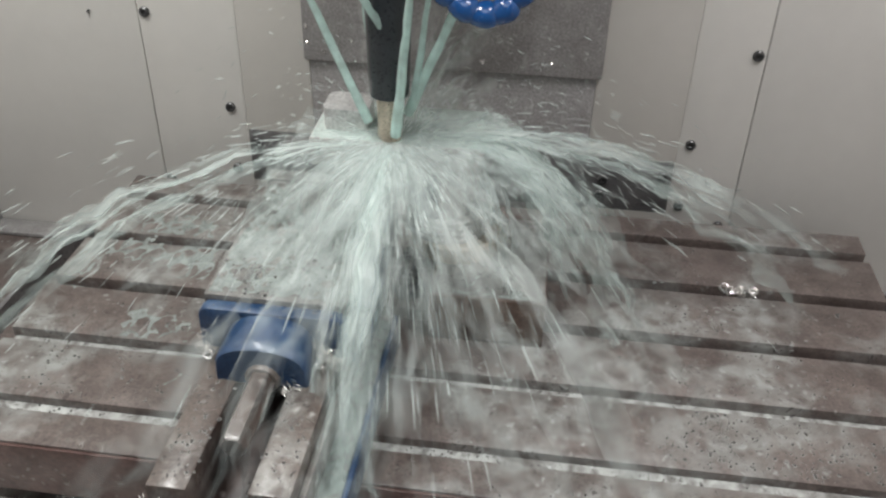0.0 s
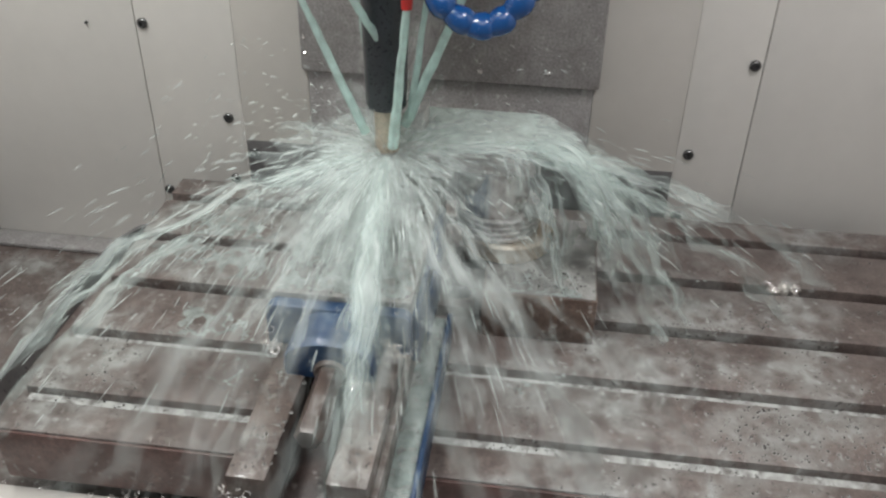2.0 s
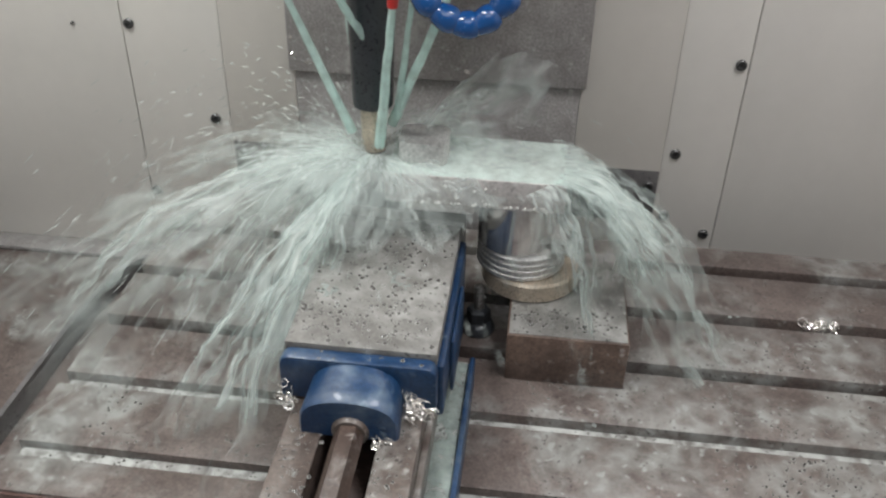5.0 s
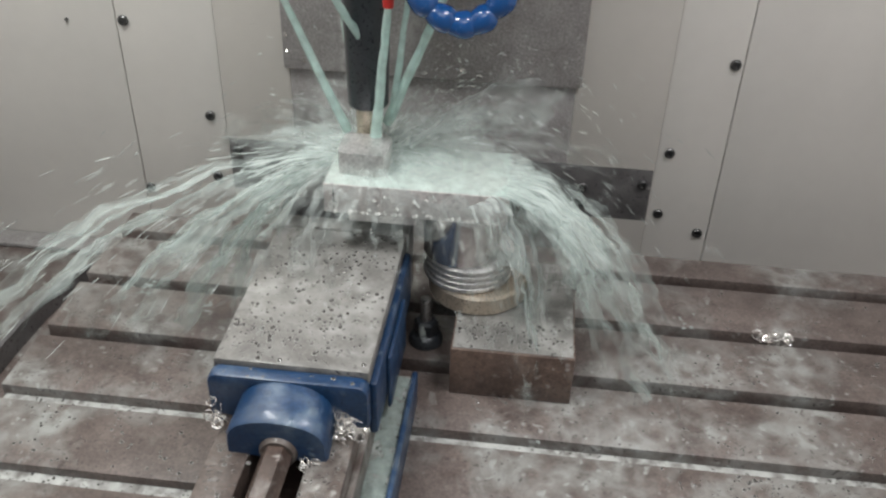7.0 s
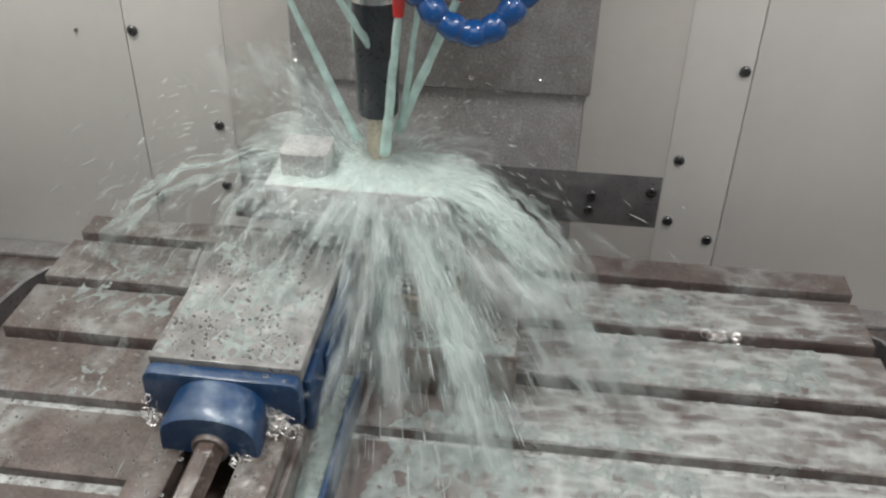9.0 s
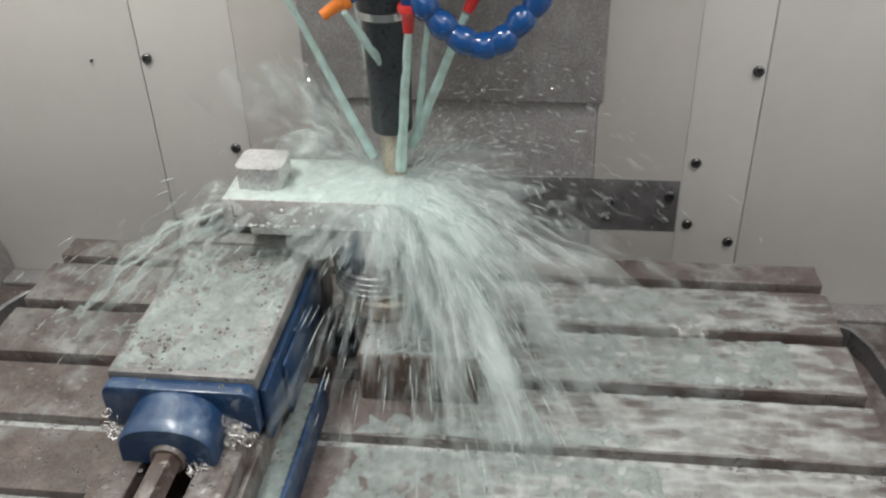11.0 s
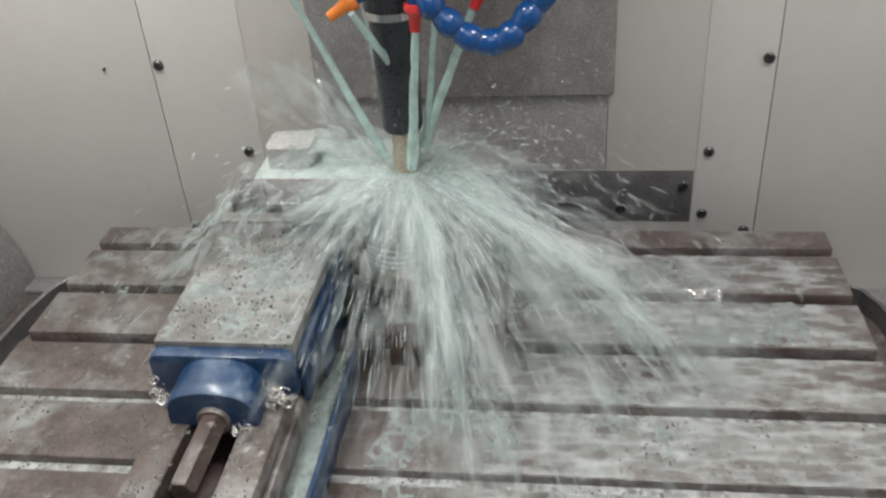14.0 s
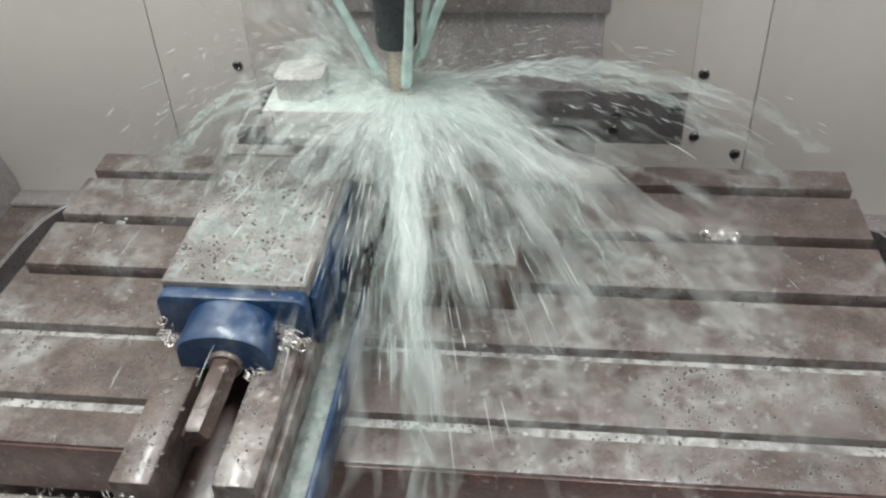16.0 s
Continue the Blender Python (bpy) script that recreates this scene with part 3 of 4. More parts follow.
def nozzle(name, tip, back, mat, label):
    """A flared coolant nozzle from its socket to its tip."""
    tip, back = Vector(tip), Vector(back)
    d = (tip - back).normalized()
    q = Vector((0, 0, 1)).rotation_difference(d).to_matrix().to_4x4()
    ln = (tip - back).length
    ob = thing(name, tuple(back), label, "nozzle", "coolant nozzles")
    bm = lathe([(0.0085, 0), (0.0095, 0.002), (0.0095, ln * 0.25), (0.006, ln * 0.42), (0.0048, ln), (0.003, ln)], back, 18, None, q)
    part("nozzle_tip", bm, mat, ob)
    stub = lathe([(0.0075, -0.03), (0.0085, -0.012), (0.007, -0.004), (0.0065, 0.0)], back, 16, None, q)
    part("ball_joint", stub, BLUE_HOSE, ob, "blue plastic ball joint")
    for k in range(5):
        p = back - d * (0.042 + 0.016 * k)
        part("hose_segment", lathe([(0.006, -0.009), (0.0085, -0.004), (0.009, 0.002), (0.0075, 0.008)], p, 14, None, q), BLUE_HOSE, ob)
    return ob


NOZ = [((0.0290, -0.047, 0.3790), (0.0300, -0.048, 0.405), RED), ((-0.085, -0.03, 0.407), (-0.094, -0.026, 0.432), RED),
       ((0.080, -0.03, 0.392), (0.092, -0.024, 0.415), RED), ((-0.049, -0.045, 0.392), (-0.026, -0.035, 0.406), ORANGE)]
for tip, back, mat in NOZ:
    nozzle("coolant_nozzle", tip, back, mat, "orange plastic coolant nozzle" if mat is ORANGE else "red plastic coolant nozzle")


def coolant_hose():
    ob = thing("coolant_hose", (0.09, -0.05, 0.36), "blue segmented plastic coolant hose hanging in a loop", "hose")
    ctrl = [(0.033, -0.045, 0.4230), (0.044, -0.048, 0.4040), (0.060, -0.050, 0.3870), (0.078, -0.052, 0.3740), (0.096, -0.052, 0.3690), (0.113, -0.050, 0.3740), (0.128, -0.045, 0.3890), (0.142, -0.038, 0.4050), (0.150, -0.03, 0.4240), (0.152, -0.02, 0.4470)]
    for i, p in enumerate(ctrl):
        d = (Vector(ctrl[min(i + 1, 9)]) - Vector(ctrl[max(i - 1, 0)])).normalized()
        q = Vector((0, 0, 1)).rotation_difference(d).to_matrix().to_4x4()
        part("hose_segment", lathe([(0.0078, -0.0135), (0.0098, -0.0105), (0.0122, -0.003), (0.0128, 0.003), (0.0112, 0.0085), (0.0085, 0.0115)], p, 18, None, q), BLUE_HOSE, ob)
    return ob


coolant_hose()

# ---- chips, froth and a torn label ----
crng = np.random.default_rng(11)


def curl(bm, c, r, size):
    """One spiral chip."""
    ax = Vector(crng.normal(0, 1, 3).tolist()).normalized()
    q = Vector((0, 0, 1)).rotation_difference(ax).to_matrix()
    turns, n = crng.uniform(0.8, 2.0), 12
    pts = []
    for i in range(n + 1):
        a = turns * 2 * math.pi * i / n
        pts.append(Vector(c) + q @ Vector((size * math.cos(a), size * math.sin(a), size * 0.9 * (i / n - 0.5) * turns)))
    tube(pts, [r] * (n + 1), 4, bm)


def chip_nest(c, spread, n, size, ride=True):
    bm = bmesh.new()
    for _ in range(n):
        p = Vector(c) + Vector((crng.normal(0, spread[0]), crng.normal(0, spread[1]), abs(crng.normal(0, spread[2])) + size * 0.6))
        curl(bm, p, crng.uniform(0.0003, 0.0006), size * crng.uniform(0.6, 1.3))
    ob = solo("chip_nest", bm, CHIP, "nest of bright curled aluminium chips", "metal chips", "stuff", "chip nests", tuple(c))
    return rides(ob) if ride else ob


CHIP = plain("bright_chip", (0.78, 0.75, 0.72), 0.2, 0.8, 0.15, 60, 0.0)
chip_nest((-0.062, -0.194, 0.0845), (0.007, 0.004, 0.012), 30, 0.0045)
chip_nest((-0.172, -0.195, 0.0845), (0.004, 0.006, 0.006), 16, 0.0035)
chip_nest((-0.158, -0.3565, 0.046), (0.008, 0.002, 0.012), 26, 0.0027)
chip_nest((-0.072, -0.3540, 0.046), (0.008, 0.002, 0.012), 20, 0.0027)
chip_nest((-0.088, -0.232, 0.0845), (0.004, 0.006, 0.002), 5, 0.005)
chip_nest((0.366, 0.103, -0.006), (0.012, 0.004, 0.004), 20, 0.0045)
chip_nest((0.136, 0.297, -0.142), (0.02, 0.003, 0.05), 26, 0.004, False)
chip_nest((-0.045, -0.2495, -0.0), (0.25, 0.001, 0.001), 12, 0.002)
chip_nest((-0.30, -0.262, -0.080), (0.10, 0.006, 0.006), 30, 0.0032)

for x, z in ((-0.166, 0.188), (-0.145, 0.176), (0.07, 0.176), (0.16, 0.180), (-0.17, 0.21)):
    chip_nest((x, WALL - 0.0095, z), (0.002, 0.0004, 0.002), 2, 0.0025, False)
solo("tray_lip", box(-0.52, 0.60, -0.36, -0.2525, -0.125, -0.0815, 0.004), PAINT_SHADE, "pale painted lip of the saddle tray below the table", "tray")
rides(bpy.data.objects["tray_lip"])


def froth(name, areas, label):
    """Domed bubbles and pale rims lying on flat tops; areas of (x0, x1, y0, y1, z, count, largest)."""
    dome, rim = bmesh.new(), bmesh.new()
    for x0, x1, y0, y1, z, n, big in areas:
        hubs = [(crng.uniform(x0, x1), crng.uniform(y0, y1)) for _ in range(max(3, n // 4))]
        for _ in range(n):
            hx, hy = hubs[crng.integers(len(hubs))]
            x, y = hx + crng.normal(0, 0.006 + 2.5 * big), hy + crng.normal(0, 0.006 + 2.5 * big)
            if not (x0 < x < x1 and y0 < y < y1):
                continue
            r = big * (0.22 + 0.62 * crng.uniform(0, 1) ** 2.2)
            lathe([(r, z - 0.0002), (r * 0.9, z + r * 0.35), (r * 0.5, z + r * 0.62), (r * 0.1, z + r * 0.7)], (x, y, 0), 8, dome)
            lathe([(r * 1.45, z - 0.0002), (r * 1.3, z + r * 0.1), (r * 1.1, z + r * 0.14), (r * 0.95, z + r * 0.05)], (x, y, 0), 8, rim)
    ob = rides(thing(name, (0, 0, 0.0), label, "froth", kind="stuff"))
    part("bubbles", dome, BUBBLE, ob, "dark glossy bubbles")
    part("bubble_rims", rim, RIM, ob, "pale bubble rims")


RIM = plain("bubble_rim", (0.27, 0.27, 0.255), 0.3, 0, 0.15, 60, 0.0, 0.1)
BUBBLE = plain("bubble_skin", (0.055, 0.050, 0.047), 0.12, 0, 0.3, 60, 0.0, 0.3)
froth("froth_on_vise", [(-0.177, -0.047, -0.166, 0.036, 0.138, 570, 0.0027), (-0.168, -0.134, -0.345, -0.19, 0.084, 133, 0.002), (-0.088, -0.055, -0.345, -0.19, 0.084, 133, 0.002), (-0.05, -0.025, -0.35, -0.06, 0.034, 133, 0.0022), (-0.17, -0.055, -0.183, -0.173, 0.133, 45, 0.0022)], "dark bubbles scattered over the wet vise")
froth("froth_on_block", [(0.016, 0.133, -0.034, 0.01, 0.0612, 228, 0.0025)], "dark bubbles on the riser block")
froth("froth_on_table", [(0.02, 0.52, -0.088, -0.012, 0.0, 209, 0.0019), (0.22, 0.53, -0.188, -0.112, 0.0, 494, 0.0021), (0.1, 0.53, -0.25, -0.212, 0.0, 247, 0.002), (-0.44, -0.19, -0.188, -0.112, 0.0, 114, 0.002), (-0.44, -0.19, -0.088, -0.012, 0.0, 68, 0.0018), (0.2, 0.53, 0.012, 0.088, 0.0, 95, 0.002), (0.2, 0.53, 0.112, 0.188, 0.0, 68, 0.002), (-0.02, 0.54, -0.208, -0.193, -0.0098, 285, 0.0016), (-0.44, -0.18, -0.208, -0.193, -0.0098, 114, 0.0016)], "dark bubbles scattered over the wet table")


def torn_label():
    """A wet film label draped from the jack's collar over its base ring."""
    ob = rides(thing("torn_label", (0.078, 0.045, 0.0615), "wet torn white film label clinging to the jack", "label"))
    line = [(0.050, 0.1185), (0.060, 0.1175), (0.071, 0.114), (0.080, 0.108), (0.0855, 0.099), (0.0875, 0.087), (0.089, 0.074), (0.091, 0.064)]
    bm, bars = bmesh.new(), bmesh.new()
    rows = []
    for i, (x, z) in enumerate(line):
        rows.append([bm.verts.new((x + 0.0015 * math.sin(2.1 * i + k), 0.030 + 0.006 * k + 0.0012 * i, z + 0.0016 * math.sin(1.3 * i + 2.2 * k))) for k in range(6)])
    for a, b in zip(rows, rows[1:]):
        for k in range(5):
            bm.faces.new((a[k], b[k], b[k + 1], a[k + 1]))
    bmesh.ops.solidify(bm, geom=bm.faces[:], thickness=0.0006)
    film = part("film", bm, PLASTIC, ob)
    for k, n in enumerate((0.014, 0.010, 0.012)):
        m = Matrix.Translation((0.066, 0.036 + 0.005 * k, 0.1185 - 0.0004 * k)) @ Matrix.Rotation(radians(16), 4, "Y") @ Matrix.Diagonal((n, 0.0011, 0.0006, 1))
        bmesh.ops.create_cube(bars, size=1, matrix=m)
    part("print", bars, DULL, film, "faint grey printed lines")
    return ob


torn_label()

# ---- coolant ----
rng = np.random.default_rng(5)
G = 9.81


def jet(a, b, r, wob=0.0003):
    a, b = Vector(a), Vector(b)
    n = 12
    pts = [a.lerp(b, i / n) + Vector(rng.normal(0, wob * min(1, i / 4), 3)) for i in range(n + 1)]
    rad = [r * 0.74 * (1 + 0.65 * i / n) * (1 + rng.normal(0, 0.05)) for i in range(n + 1)]
    solo("coolant_jet", tube(pts, rad, 10), JET, "pale green coolant jet aimed at the cutter", "coolant jet", group="coolant jets", base=tuple(a))


jet((0.0288, -0.0472, 0.3792), (0.010, -0.022, 0.228), 0.0046)
jet((-0.085, -0.03, 0.407), (-0.020, -0.010, 0.236), 0.0042)
jet((0.079, -0.03, 0.391), (0.018, 0.006, 0.240), 0.0046)
jet((-0.028, -0.045, 0.396), (0.005, -0.008, 0.318), 0.0040)
jet((-0.034, 0.02, 0.412), (-0.012, 0.010, 0.262), 0.0048)
jet((0.045, -0.02, 0.397), (0.024, 0.0, 0.250), 0.0032)


def streaks(name, items, mat, label, base, sides=6):
    """One splash: items of (start, velocity, t0, t1, radius), each a tapering thread along its fall."""
    verts, faces = [], []
    prof = [0.25, 0.8, 1.0, 0.75, 0.15]
    for p0, v, t0, t1, r in items:
        n0 = len(verts)
        for i, f in enumerate(prof):
            t = t0 + (t1 - t0) * i / 4
            p = np.array(p0) + np.array(v) * t - np.array((0, 0, G * t * t / 2))
            d = np.array(v) - np.array((0, 0, G * t))
            d = d / np.linalg.norm(d)
            u = np.cross(d, (0.2, 0.3, 0.93))
            u /= np.linalg.norm(u)
            w = np.cross(d, u)
            for k in range(sides):
                a = 2 * math.pi * k / sides
                verts.append(tuple(p + r * f * (u * math.cos(a) + w * math.sin(a))))
        for i in range(4):
            for k in range(sides):
                a, b = n0 + i * sides + k, n0 + i * sides + (k + 1) % sides
                faces.append((a, b, b + sides, a + sides))
    me = bpy.data.meshes.new(name)
    me.from_pydata(verts, [], faces)
    me.polygons.foreach_set("use_smooth", [True] * len(me.polygons))
    me.materials.append(mat)
    ob = new(name, me)
    ob.location = base
    BASE[ob.name] = Vector(base)
    return tagged(ob, label, "coolant splash", "coolant splashes", "stuff")


def fan(n, az, spread, speed, elev, rad, start=0.01, reach=1.0, floor=0.214):
    """Threads thrown from the cutter within spread degrees of az (local x is 0)."""
    out = []
    for _ in range(n):
        a = radians(rng.normal(az, spread / 2))
        e = radians(rng.uniform(*elev))
        s = rng.uniform(*speed)
        v = (s * math.cos(a) * math.cos(e), s * math.sin(a) * math.cos(e), s * math.sin(e))
        land = (v[2] + math.sqrt(v[2] ** 2 + 2 * G * floor)) / G
        t0 = rng.uniform(0.0, 0.8) * land * reach
        t1 = min(land * 1.0, t0 + rng.uniform(0.06, 0.30) * land)
        st = start + rng.uniform(0, 0.03)
        out.append(((st * math.cos(a), st * math.sin(a), 0), v, t0, t1, rad * rng.uniform(0.35, 1.3)))
    return out


TIP = (0.004, -0.012, 0.218)


def sheets(name, layers, mat, label, base, na=56, nt=22):
    """Torn sheets thrown from the cutter; layers of (azimuth, spread, speed, elevation, start, wobble)."""
    ob = thing(name, base, label, "coolant splash", "coolant splashes")
    for az, spread, speed, elev, start, wob, *upto in layers:
        verts, faces, uvs = [], [], []
        seed = Vector(rng.uniform(0, 50, 3).tolist())
        for i in range(na + 1):
            u = i / na
            a = radians(az + (u - 0.5) * spread)
            finger = noise.noise(seed + Vector((u * spread * 0.16, 0, 0)))
            finger += 0.6 * noise.noise(seed + Vector((u * spread * 0.5, 7, 0)))
            s = speed * (1 + wob * finger)
            e = radians(elev + 9 * wob * finger)
            v = Vector((s * math.cos(a) * math.cos(e), s * math.sin(a) * math.cos(e), s * math.sin(e)))
            land = (v.z + math.sqrt(v.z ** 2 + 2 * G * 0.212)) / G
            for k in range(nt + 1):
                w = k / nt
                t = land * w * (upto[0] if upto else 1)
                p = Vector((start * math.cos(a), start * math.sin(a), 0)) + v * t - Vector((0, 0, G * t * t / 2))
                p += 0.016 * w * noise.noise_vector(seed + p * 22) + 0.006 * noise.noise_vector(seed + p * 70) * min(1, w * 4)
                verts.append(tuple(p))
                uvs.append((u, w))
        for i in range(na):
            for k in range(nt):
                q = i * (nt + 1) + k
                faces.append((q, q + nt + 1, q + nt + 2, q + 1))
        me = bpy.data.meshes.new("sheet")
        me.from_pydata(verts, [], faces)
        flow, grain = me.uv_layers.new(name="flow"), me.uv_layers.new(name="grain")
        for loop in me.loops:
            x, y = uvs[loop.vertex_index]
            flow.data[loop.index].uv = (x, y)
            grain.data[loop.index].uv = (x * spread / 60 + seed.x, y + seed.y)
        me.polygons.foreach_set("use_smooth", [True] * len(me.polygons))
        me.materials.append(mat)
        new("sheet", me).parent = ob
    return ob


def short(items, lo=0.02, hi=0.07):
    """Cut threads down to drops and dashes."""
    return [(p, v, t0, t0 + max(0.003, rng.uniform(lo, hi) * 0.3), r) for p, v, t0, t1, r in items]


right_arc = sheets("coolant_arc", [(0, 13, 2.15, 5, 0.03, 0.10), (3, 9, 2.05, 2, 0.03, 0.10), (-4, 10, 1.85, 4, 0.03, 0.14)], SHEET_ARC, "pale green coolant arc thrown off the plate", TIP, 24, 40)
left_arc = sheets("coolant_arc", [(0, 11, 2.0, 7, 0.03, 0.10), (4, 9, 1.8, 4, 0.03, 0.14)], SHEET_ARC, "pale green coolant arc thrown off the plate", TIP, 24, 40)
curtain = sheets("coolant_curtain", [(0, 120, 0.5, -8, 0.022, 0.3), (8, 105, 0.82, -5, 0.028, 0.3)], SHEET, "torn white coolant curtain falling from the cutter", TIP)
veil = sheets("coolant_veil", [(0, 150, 2.0, 0, 0.02, 0.3), (-10, 130, 1.35, 0, 0.02, 0.3)], SHEET_THIN, "thin lacy coolant veil round the cutter", TIP)
column = sheets("coolant_column", [(0, 36, 0.9, -18, 0.012, 0.2), (4, 20, 1.6, -12, 0.012, 0.16), (-3, 22, 1.15, -16, 0.012, 0.2)], SHEET_ARC, "thick falling coolant stream", TIP, 30)


def coolant_flood(x0, x1, lands):
    """A thin frothy layer of coolant lying on the lands of the table."""
    ob = thing("coolant_flood", (0, 0, 0), "frothy pale coolant layer spreading over the table", "coolant puddle")
    for y0, y1 in lands:
        nx, ny = 70, 14
        vs, fs, uv = [], [], []
        for i in range(nx + 1):
            for k in range(ny + 1):
                x, y = x0 + (x1 - x0) * i / nx, y0 + (y1 - y0) * k / ny
                vs.append((x, y, 0.0012 + 0.0014 * noise.noise(Vector((x * 60, y * 60, 3)))))
                uv.append((0.5 + 0.5 * abs(2 * i / nx - 1) ** 3, 0.2, x * 5, y * 5))
        for i in range(nx):
            for k in range(ny):
                q = i * (ny + 1) + k
                fs.append((q, q + ny + 1, q + ny + 2, q + 1))
        me = bpy.data.meshes.new("froth_layer")
        me.from_pydata(vs, [], fs)
        flow, grain = me.uv_layers.new(name="flow"), me.uv_layers.new(name="grain")
        for loop in me.loops:
            a = uv[loop.vertex_index]
            flow.data[loop.index].uv, grain.data[loop.index].uv = a[:2], a[2:]
        me.polygons.foreach_set("use_smooth", [True] * len(me.polygons))
        me.materials.append(FLOOD)
        new("froth_layer", me).parent = ob
    return ob


flood = coolant_flood(0.12, 0.539, [(-0.25, -0.2105), (-0.1895, -0.1105), (-0.0895, -0.0105), (0.0105, 0.0895), (0.1105, 0.1895)])
overflow = rides(sheets("coolant_overflow", [(198, 44, 0.55, 3, 0.092, 0.25), (222, 40, 0.42, 3, 0.088, 0.3)], SHEET_THIN, "lacy coolant spilling from the plate onto the vise jaw", (-0.03, 0.05, 0.2148), 36, 24))
spill = rides(sheets("coolant_overflow", [(-8, 44, 0.92, 3, 0.088, 0.14), (-14, 34, 0.80, 2, 0.088, 0.14), (-4, 54, 0.72, 4, 0.086, 0.2), (-26, 60, 0.36, 0, 0.084, 0.25), (8, 60, 0.5, 2, 0.088, 0.25)], SHEET_ARC, "pale green coolant pouring over the end of the plate", (-0.03, 0.05, 0.2145), 30, 30))


def coolant_stream(x0, x1, y0, y1, z):
    """A shallow greenish stream running along the vise flange."""
    bm = bmesh.new()
    nx, ny = 8, 60
    grid = [[bm.verts.new((x0 + (x1 - x0) * i / nx + 0.0025 * noise.noise(Vector((i, k * 0.35, 1))), y0 + (y1 - y0) * k / ny, z + 0.0035 * math.sin(math.pi * i / nx) * (0.7 + 0.6 * noise.noise(Vector((i * 0.6, k * 0.4, 5)))))) for k in range(ny + 1)] for i in range(nx + 1)]
    for i in range(nx):
        for k in range(ny):
            bm.faces.new((grid[i][k], grid[i + 1][k], grid[i + 1][k + 1], grid[i][k + 1]))
    return rides(solo("coolant_stream", bm, STREAM, "green coolant stream running along the vise flange", "coolant puddle", base=((x0 + x1) / 2, y0, z)))


STREAM = liquid("green_coolant", (0.40, 0.48, 0.45), 0.45, 0.14, 0.40)
coolant_stream(-0.0505, -0.025, -0.352, -0.06, 0.0343)
left_fan = sheets("coolant_spill", [(0, 75, 0.55, -4, 0.02, 0.3), (6, 85, 0.95, 0, 0.02, 0.3)], SHEET, "lacy coolant spilling over the vise", TIP)
mist = sheets("coolant_mist", [(0, 360, 0.7, 24, 0.01, 0.3, 0.42), (0, 360, 1.3, 10, 0.01, 0.3, 0.42)], MIST, "soft pale mist of coolant round the cutter", TIP, 72)
dashes = streaks("coolant_drops", short(fan(420, 0, 75, (0.35, 1.9), (-25, 14), 0.0006), 0.02, 0.07), SPRAY, "white coolant drops falling from the cutter", TIP)
arc_drops = streaks("coolant_drops", short(fan(220, 0, 20, (1.5, 2.4), (0, 12), 0.0006), 0.012, 0.045), SPRAY, "white coolant drops beside the arc", TIP)
arc_drops_left = streaks("coolant_drops", short(fan(220, 0, 26, (1.2, 2.3), (0, 16), 0.0006), 0.012, 0.045), SPRAY, "white coolant drops beside the arc", TIP)
ring = streaks("coolant_spray_ring", short(fan(520, 0, 500, (0.4, 1.6), (5, 45), 0.0005) + fan(700, 60, 120, (0.8, 1.8), (25, 70), 0.0005), 0.008, 0.035), SPRAY, "fine coolant droplets flung round the cutter", TIP)


crown = sheets("coolant_splash", [(0, 70, 1.0, 46, 0.034, 0.3, 0.62), (-8, 46, 1.4, 56, 0.03, 0.34, 0.55), (10, 90, 0.8, 30, 0.03, 0.3, 0.6)], SHEET_THIN, "lacy coolant thrown up beside the cutter", TIP, 48, 24)
front_stream = sheets("coolant_column", [(0, 9, 1.75, -3, 0.012, 0.12), (1, 15, 1.40, -7, 0.012, 0.16), (-1, 7, 2.05, -1, 0.012, 0.1)], SHEET_ARC, "thick white coolant stream thrown forward from the cutter", TIP, 30, 36)


def lace(label, x0, x1, y0, y1, z, cell, high, cover, seed, slots=True, rim=9, step=0.0022):
    """Foamed coolant lying in a net of ridges round open cells; low parts sink below the surface it lies on."""
    nx, ny = int((x1 - x0) / step), int((y1 - y0) / step)
    vs, fs = [], []
    for i in range(nx + 1):
        for k in range(ny + 1):
            u, w = i / nx, k / ny
            x, y = x0 + (x1 - x0) * u, y0 + (y1 - y0) * w
            p = Vector((x / cell, y / cell * 0.8, seed))
            p += 0.35 * noise.noise_vector(p * 1.7)
            d = noise.voronoi(p)[0]
            ridge = 1.0 - min(1.0, (d[1] - d[0]) * 2.2)
            patch = noise.noise(Vector((x / cell * 0.28, y / cell * 0.28, seed + 9)))
            fine = noise.noise(Vector((x / cell * 4, y / cell * 4, seed + 4)))
            h = high * (ridge * 0.75 + 0.9 * patch + 0.2 * fine - 0.5 + cover)
            h -= high * 2.2 * max(0.0, 1 - min(u, 1 - u, w, 1 - w) * rim) ** 2
            vs.append((x, y, max(-0.004, min(high * 1.1, h))))
    for i in range(nx):
        for k in range(ny):
            q = i * (ny + 1) + k
            top = max(vs[q][2], vs[q + 1][2], vs[q + ny + 1][2], vs[q + ny + 2][2])
            in_slot = slots and abs((vs[q][1] + 0.05) % 0.1 - 0.05) < 0.0105
            if top > (0.75 * high if in_slot else -0.0039):
                fs.append((q, q + ny + 1, q + ny + 2, q + 1))
    me = bpy.data.meshes.new("coolant_foam")
    me.from_pydata(vs, [], fs)
    me.polygons.foreach_set("use_smooth", [True] * len(me.polygons))
    me.materials.append(LACE)
    ob = new("coolant_foam", me)
    ob.location = (0, 0, z)
    BASE[ob.name] = Vector((0, 0, z))
    return tagged(ob, label, "coolant foam", "foamed coolant", "stuff")


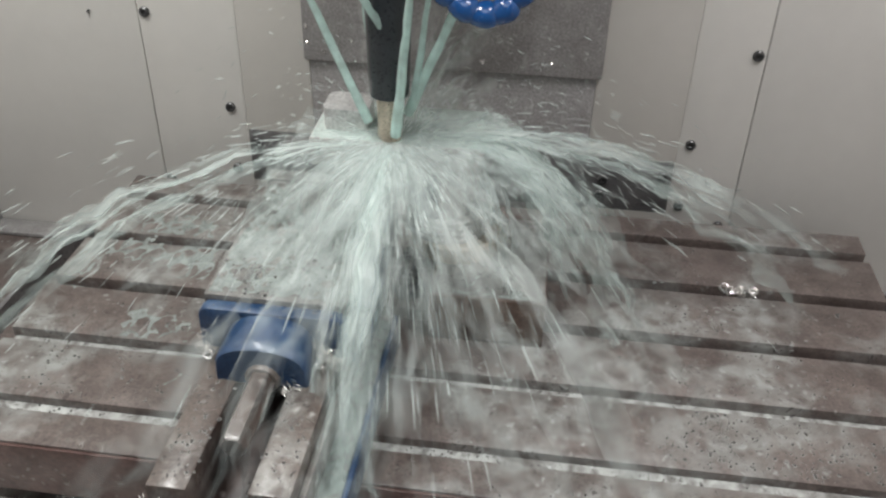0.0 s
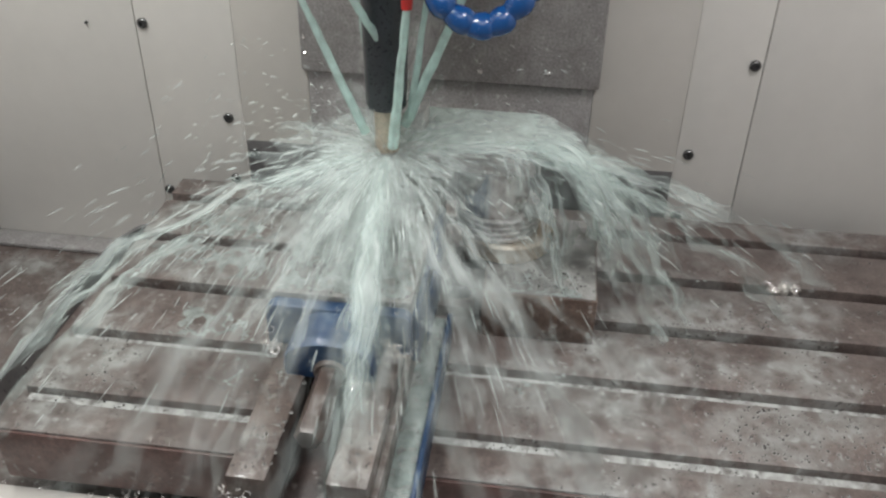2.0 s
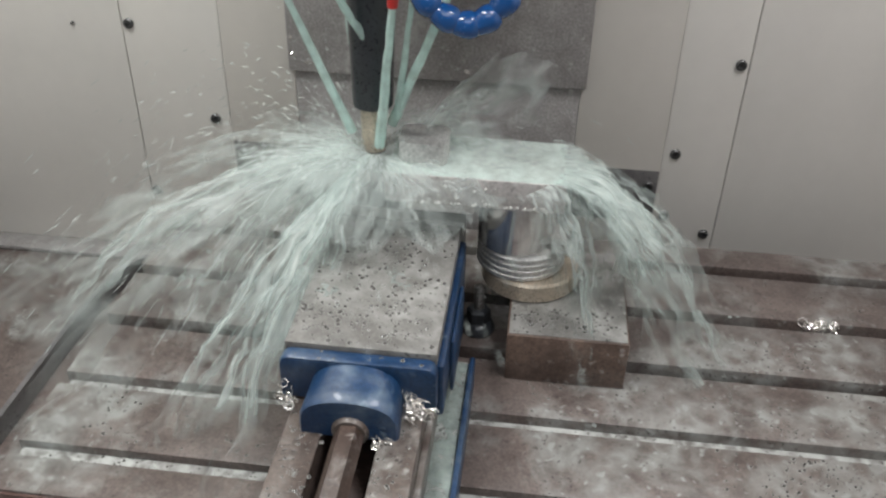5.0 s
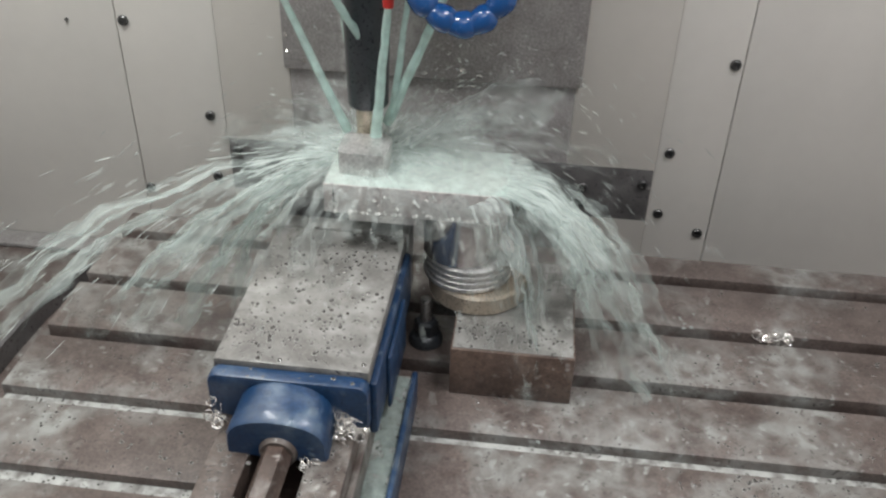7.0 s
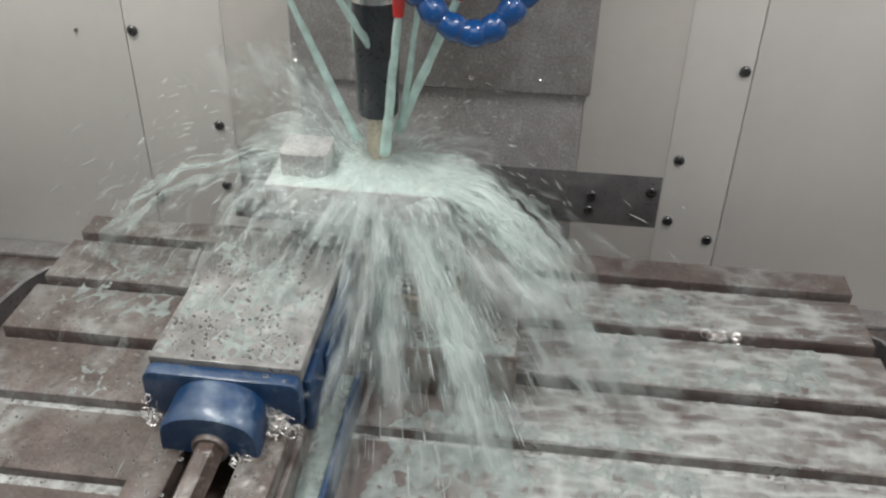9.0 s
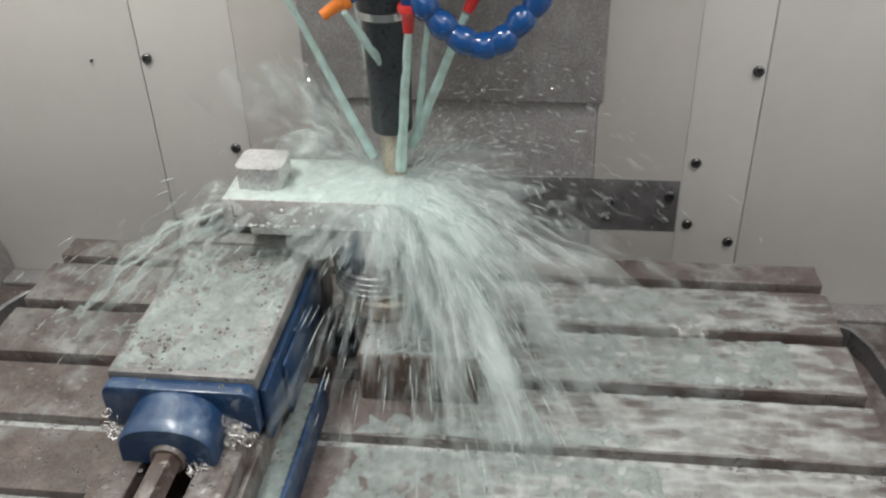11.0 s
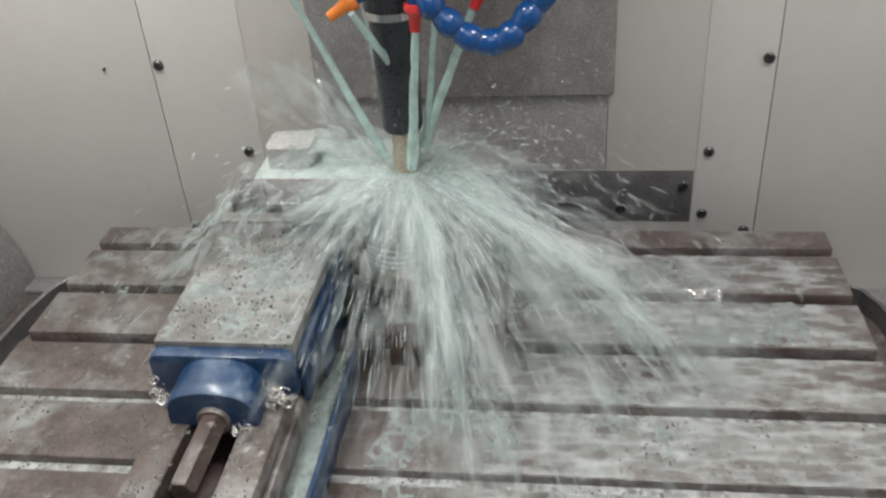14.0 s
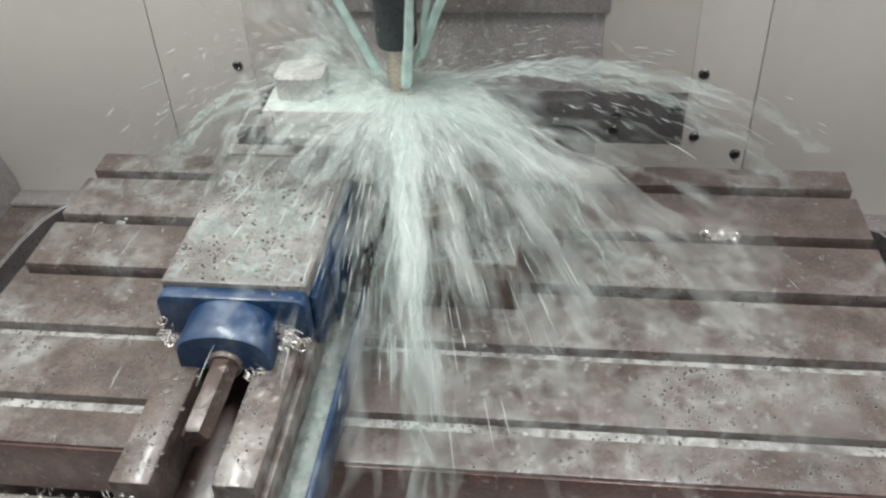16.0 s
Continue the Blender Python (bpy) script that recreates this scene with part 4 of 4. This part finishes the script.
jaw_foam = lace("lacy green-white coolant foam washing over the vise jaw", -0.1785, -0.0455, -0.1695, 0.039, 0.138, 0.013, 0.0045, 0.30, 1.3, False, 25, 0.0016)
front_foam = lace("lacy green-white coolant foam spreading over the table", -0.01, 0.34, -0.249, -0.045, 0.0, 0.020, 0.005, 0.05, 4.1)
side_foam = lace("lacy green-white coolant foam spreading over the table", 0.145, 0.50, -0.03, 0.20, 0.0, 0.024, 0.005, 0.0, 7.7)
left_foam = lace("lacy green-white coolant foam spreading over the table", -0.445, -0.185, -0.19, 0.19, 0.0, 0.021, 0.0045, 0.0, 2.6)
block_foam = lace("lacy green-white coolant foam washing over the steel block", 0.0125, 0.1367, -0.0375, 0.02, 0.0612, 0.013, 0.004, 0.12, 5.5, False, 20)


def keyed(ob, rows):
    """Rows of (seconds, azimuth, tilt) about the cutter."""
    r = np.random.default_rng(len(rows))
    full = []
    ts = [q[0] for q in rows]
    for t in np.arange(0, 16.01, 0.25):
        a = float(np.interp(t, ts, [q[1] for q in rows])) + r.normal(0, 2.0)
        b = float(np.interp(t, ts, [q[2] for q in rows])) + r.normal(0, 1.0)
        full.append((float(t), Matrix.Translation(BASE[ob.name]) @ Matrix.Rotation(radians(a), 4, "Z") @ Matrix.Rotation(radians(b), 4, "Y")))
    walk(ob, full)


def motions():
    for ob in RIDERS:
        b = BASE[ob.name]
        walk(ob, [(t, pose(b.x + x, b.y + y, b.z)) for t, x, y in TABLE])
    right = [(0, 16, 0), (1.5, 15, -2), (2.5, 11, 0), (3.5, 8, 14), (4.2, 40, 18), (7, 60, 20), (7.3, 10, 22), (7.6, -40, 24), (8, -55, 30), (12.5, -55, 30), (13.5, -40, 26), (14.4, 0, 12), (14.8, 22, 4), (15, 29, 2), (16, 23, -1)]
    left = [(0, 199, 0), (1.5, 206, 0), (3.5, 210, 14), (5.8, 165, 14), (6.4, 185, 6), (7, 196, 2), (8, 180, 4), (9, 165, 7), (10.2, 182, 8), (12.5, 175, 14), (14.5, 160, 10), (16, 155, 8)]
    front = [(0, -80, 0), (1.5, -78, 0), (2.5, -92, 0), (3.5, -106, 0), (5.8, -228, 0), (7.0, -285, 0), (7.4, -400, 14), (8, -435, 20), (9, -438, 24), (10.2, -420, 24), (12.5, -412, 20), (13.8, -420, 16), (14.6, -436, 4), (16, -440, 0)]
    for ob in (right_arc, arc_drops):
        keyed(ob, right)
    for ob in (left_arc, arc_drops_left):
        keyed(ob, left)
    keyed(veil, [(0, -75, 0), (1.5, -60, 0), (2.5, -95, 0), (3.5, -118, 0), (5.8, -205, 0), (7.0, -270, 0), (7.4, -345, 4), (8, -410, 12), (9, -415, 14), (10.2, -400, 14), (12.5, -392, 8), (13.5, -398, 6), (14.5, -405, 0), (16, -408, 0)])
    for ob in (curtain, dashes):
        keyed(ob, front)
    keyed(column, [(0, -95, 0), (2.5, -95, 0), (3.5, -98, 0), (5.8, -118, 0), (6.4, -150, 0), (7.0, -172, 0), (7.3, -130, 8), (7.6, -95, 20), (8, -85, 30), (9, -80, 32), (10.2, -76, 30), (12.5, -60, 14), (14, -75, 10), (14.6, -84, 0), (16, -86, 0)])
    keyed(left_fan, [(0, 225, 0), (3, 238, 0), (3.7, 225, 0), (5.8, 150, 0), (7, 150, 0), (8, 160, 0), (9, 215, 0), (10.2, 205, 0), (12.5, 195, -6), (14.5, 205, 0), (16, 208, 0)])
    level = [0, 7.2, 8.2, 13.8, 14.8, 16]
    walk(flood, [(t, pose(x, y, float(np.interp(t, level, [-0.004, -0.004, 0, 0, -0.0025, -0.0025])))) for t, x, y in TABLE])
    keyed(front_stream, [(0, -85, 0), (2, -88, 0), (3.5, -90, 0), (5.8, -140, 24), (6.4, -165, 16), (7, -170, 14), (7.4, -125, 34), (8, -88, 50), (9, -82, 52), (10.2, -80, 52), (12.5, -58, 46), (14, -70, 38), (14.6, -82, 10), (15, -84, 0), (16, -80, 0)])
    keyed(crown, [(0, 75, 0), (1.2, 150, 0), (2, 100, 0), (3.5, 35, 0), (5.8, 25, 10), (7, 15, 10), (7.8, 120, 8), (8.5, 165, 0), (10.2, 170, 0), (12.5, 160, 0), (14, 165, -2), (16, 168, -6)])
    tide = ((jaw_foam, [(0, 0), (3.7, 0), (5.2, -0.006), (8, -0.006), (8.8, -0.0025), (9.4, 0), (12.6, 0.0), (13.6, -0.001), (14.6, -0.0025), (15, -0.004), (16, -0.0015)]),
            (front_foam, [(0, -0.004), (2.5, -0.003), (3.7, -0.002), (5.5, -0.006), (7.2, -0.005), (8.2, 0.0003), (12.5, 0.0014), (13.8, 0.0), (14.8, -0.004), (16, -0.0045)]),
            (side_foam, [(0, -0.005), (6.8, -0.0045), (7.6, -0.0008), (12.5, 0.0016), (14, 0.0002), (15, -0.005), (16, -0.006)]),
            (left_foam, [(0, -0.0015), (3.7, -0.001), (5.5, -0.003), (7.5, -0.003), (9, -0.002), (10.2, -0.002), (12.5, -0.004), (16, -0.0045)]),
            (block_foam, [(0, -0.001), (3.7, -0.001), (5.5, -0.005), (7.2, -0.005), (8, 0), (14, 0), (16, -0.001)]))
    for ob, rows in tide:
        b = BASE[ob.name]
        walk(ob, [(t, pose(b.x + x, b.y + y, b.z + float(np.interp(t, [q[0] for q in rows], [q[1] for q in rows])))) for t, x, y in TABLE])
    keyed(mist, [(0, 0, 0), (16, 16 * 60, 0)])
    keyed(ring, [(0, 0, 0), (16, 16 * 95, 0)])


motions()
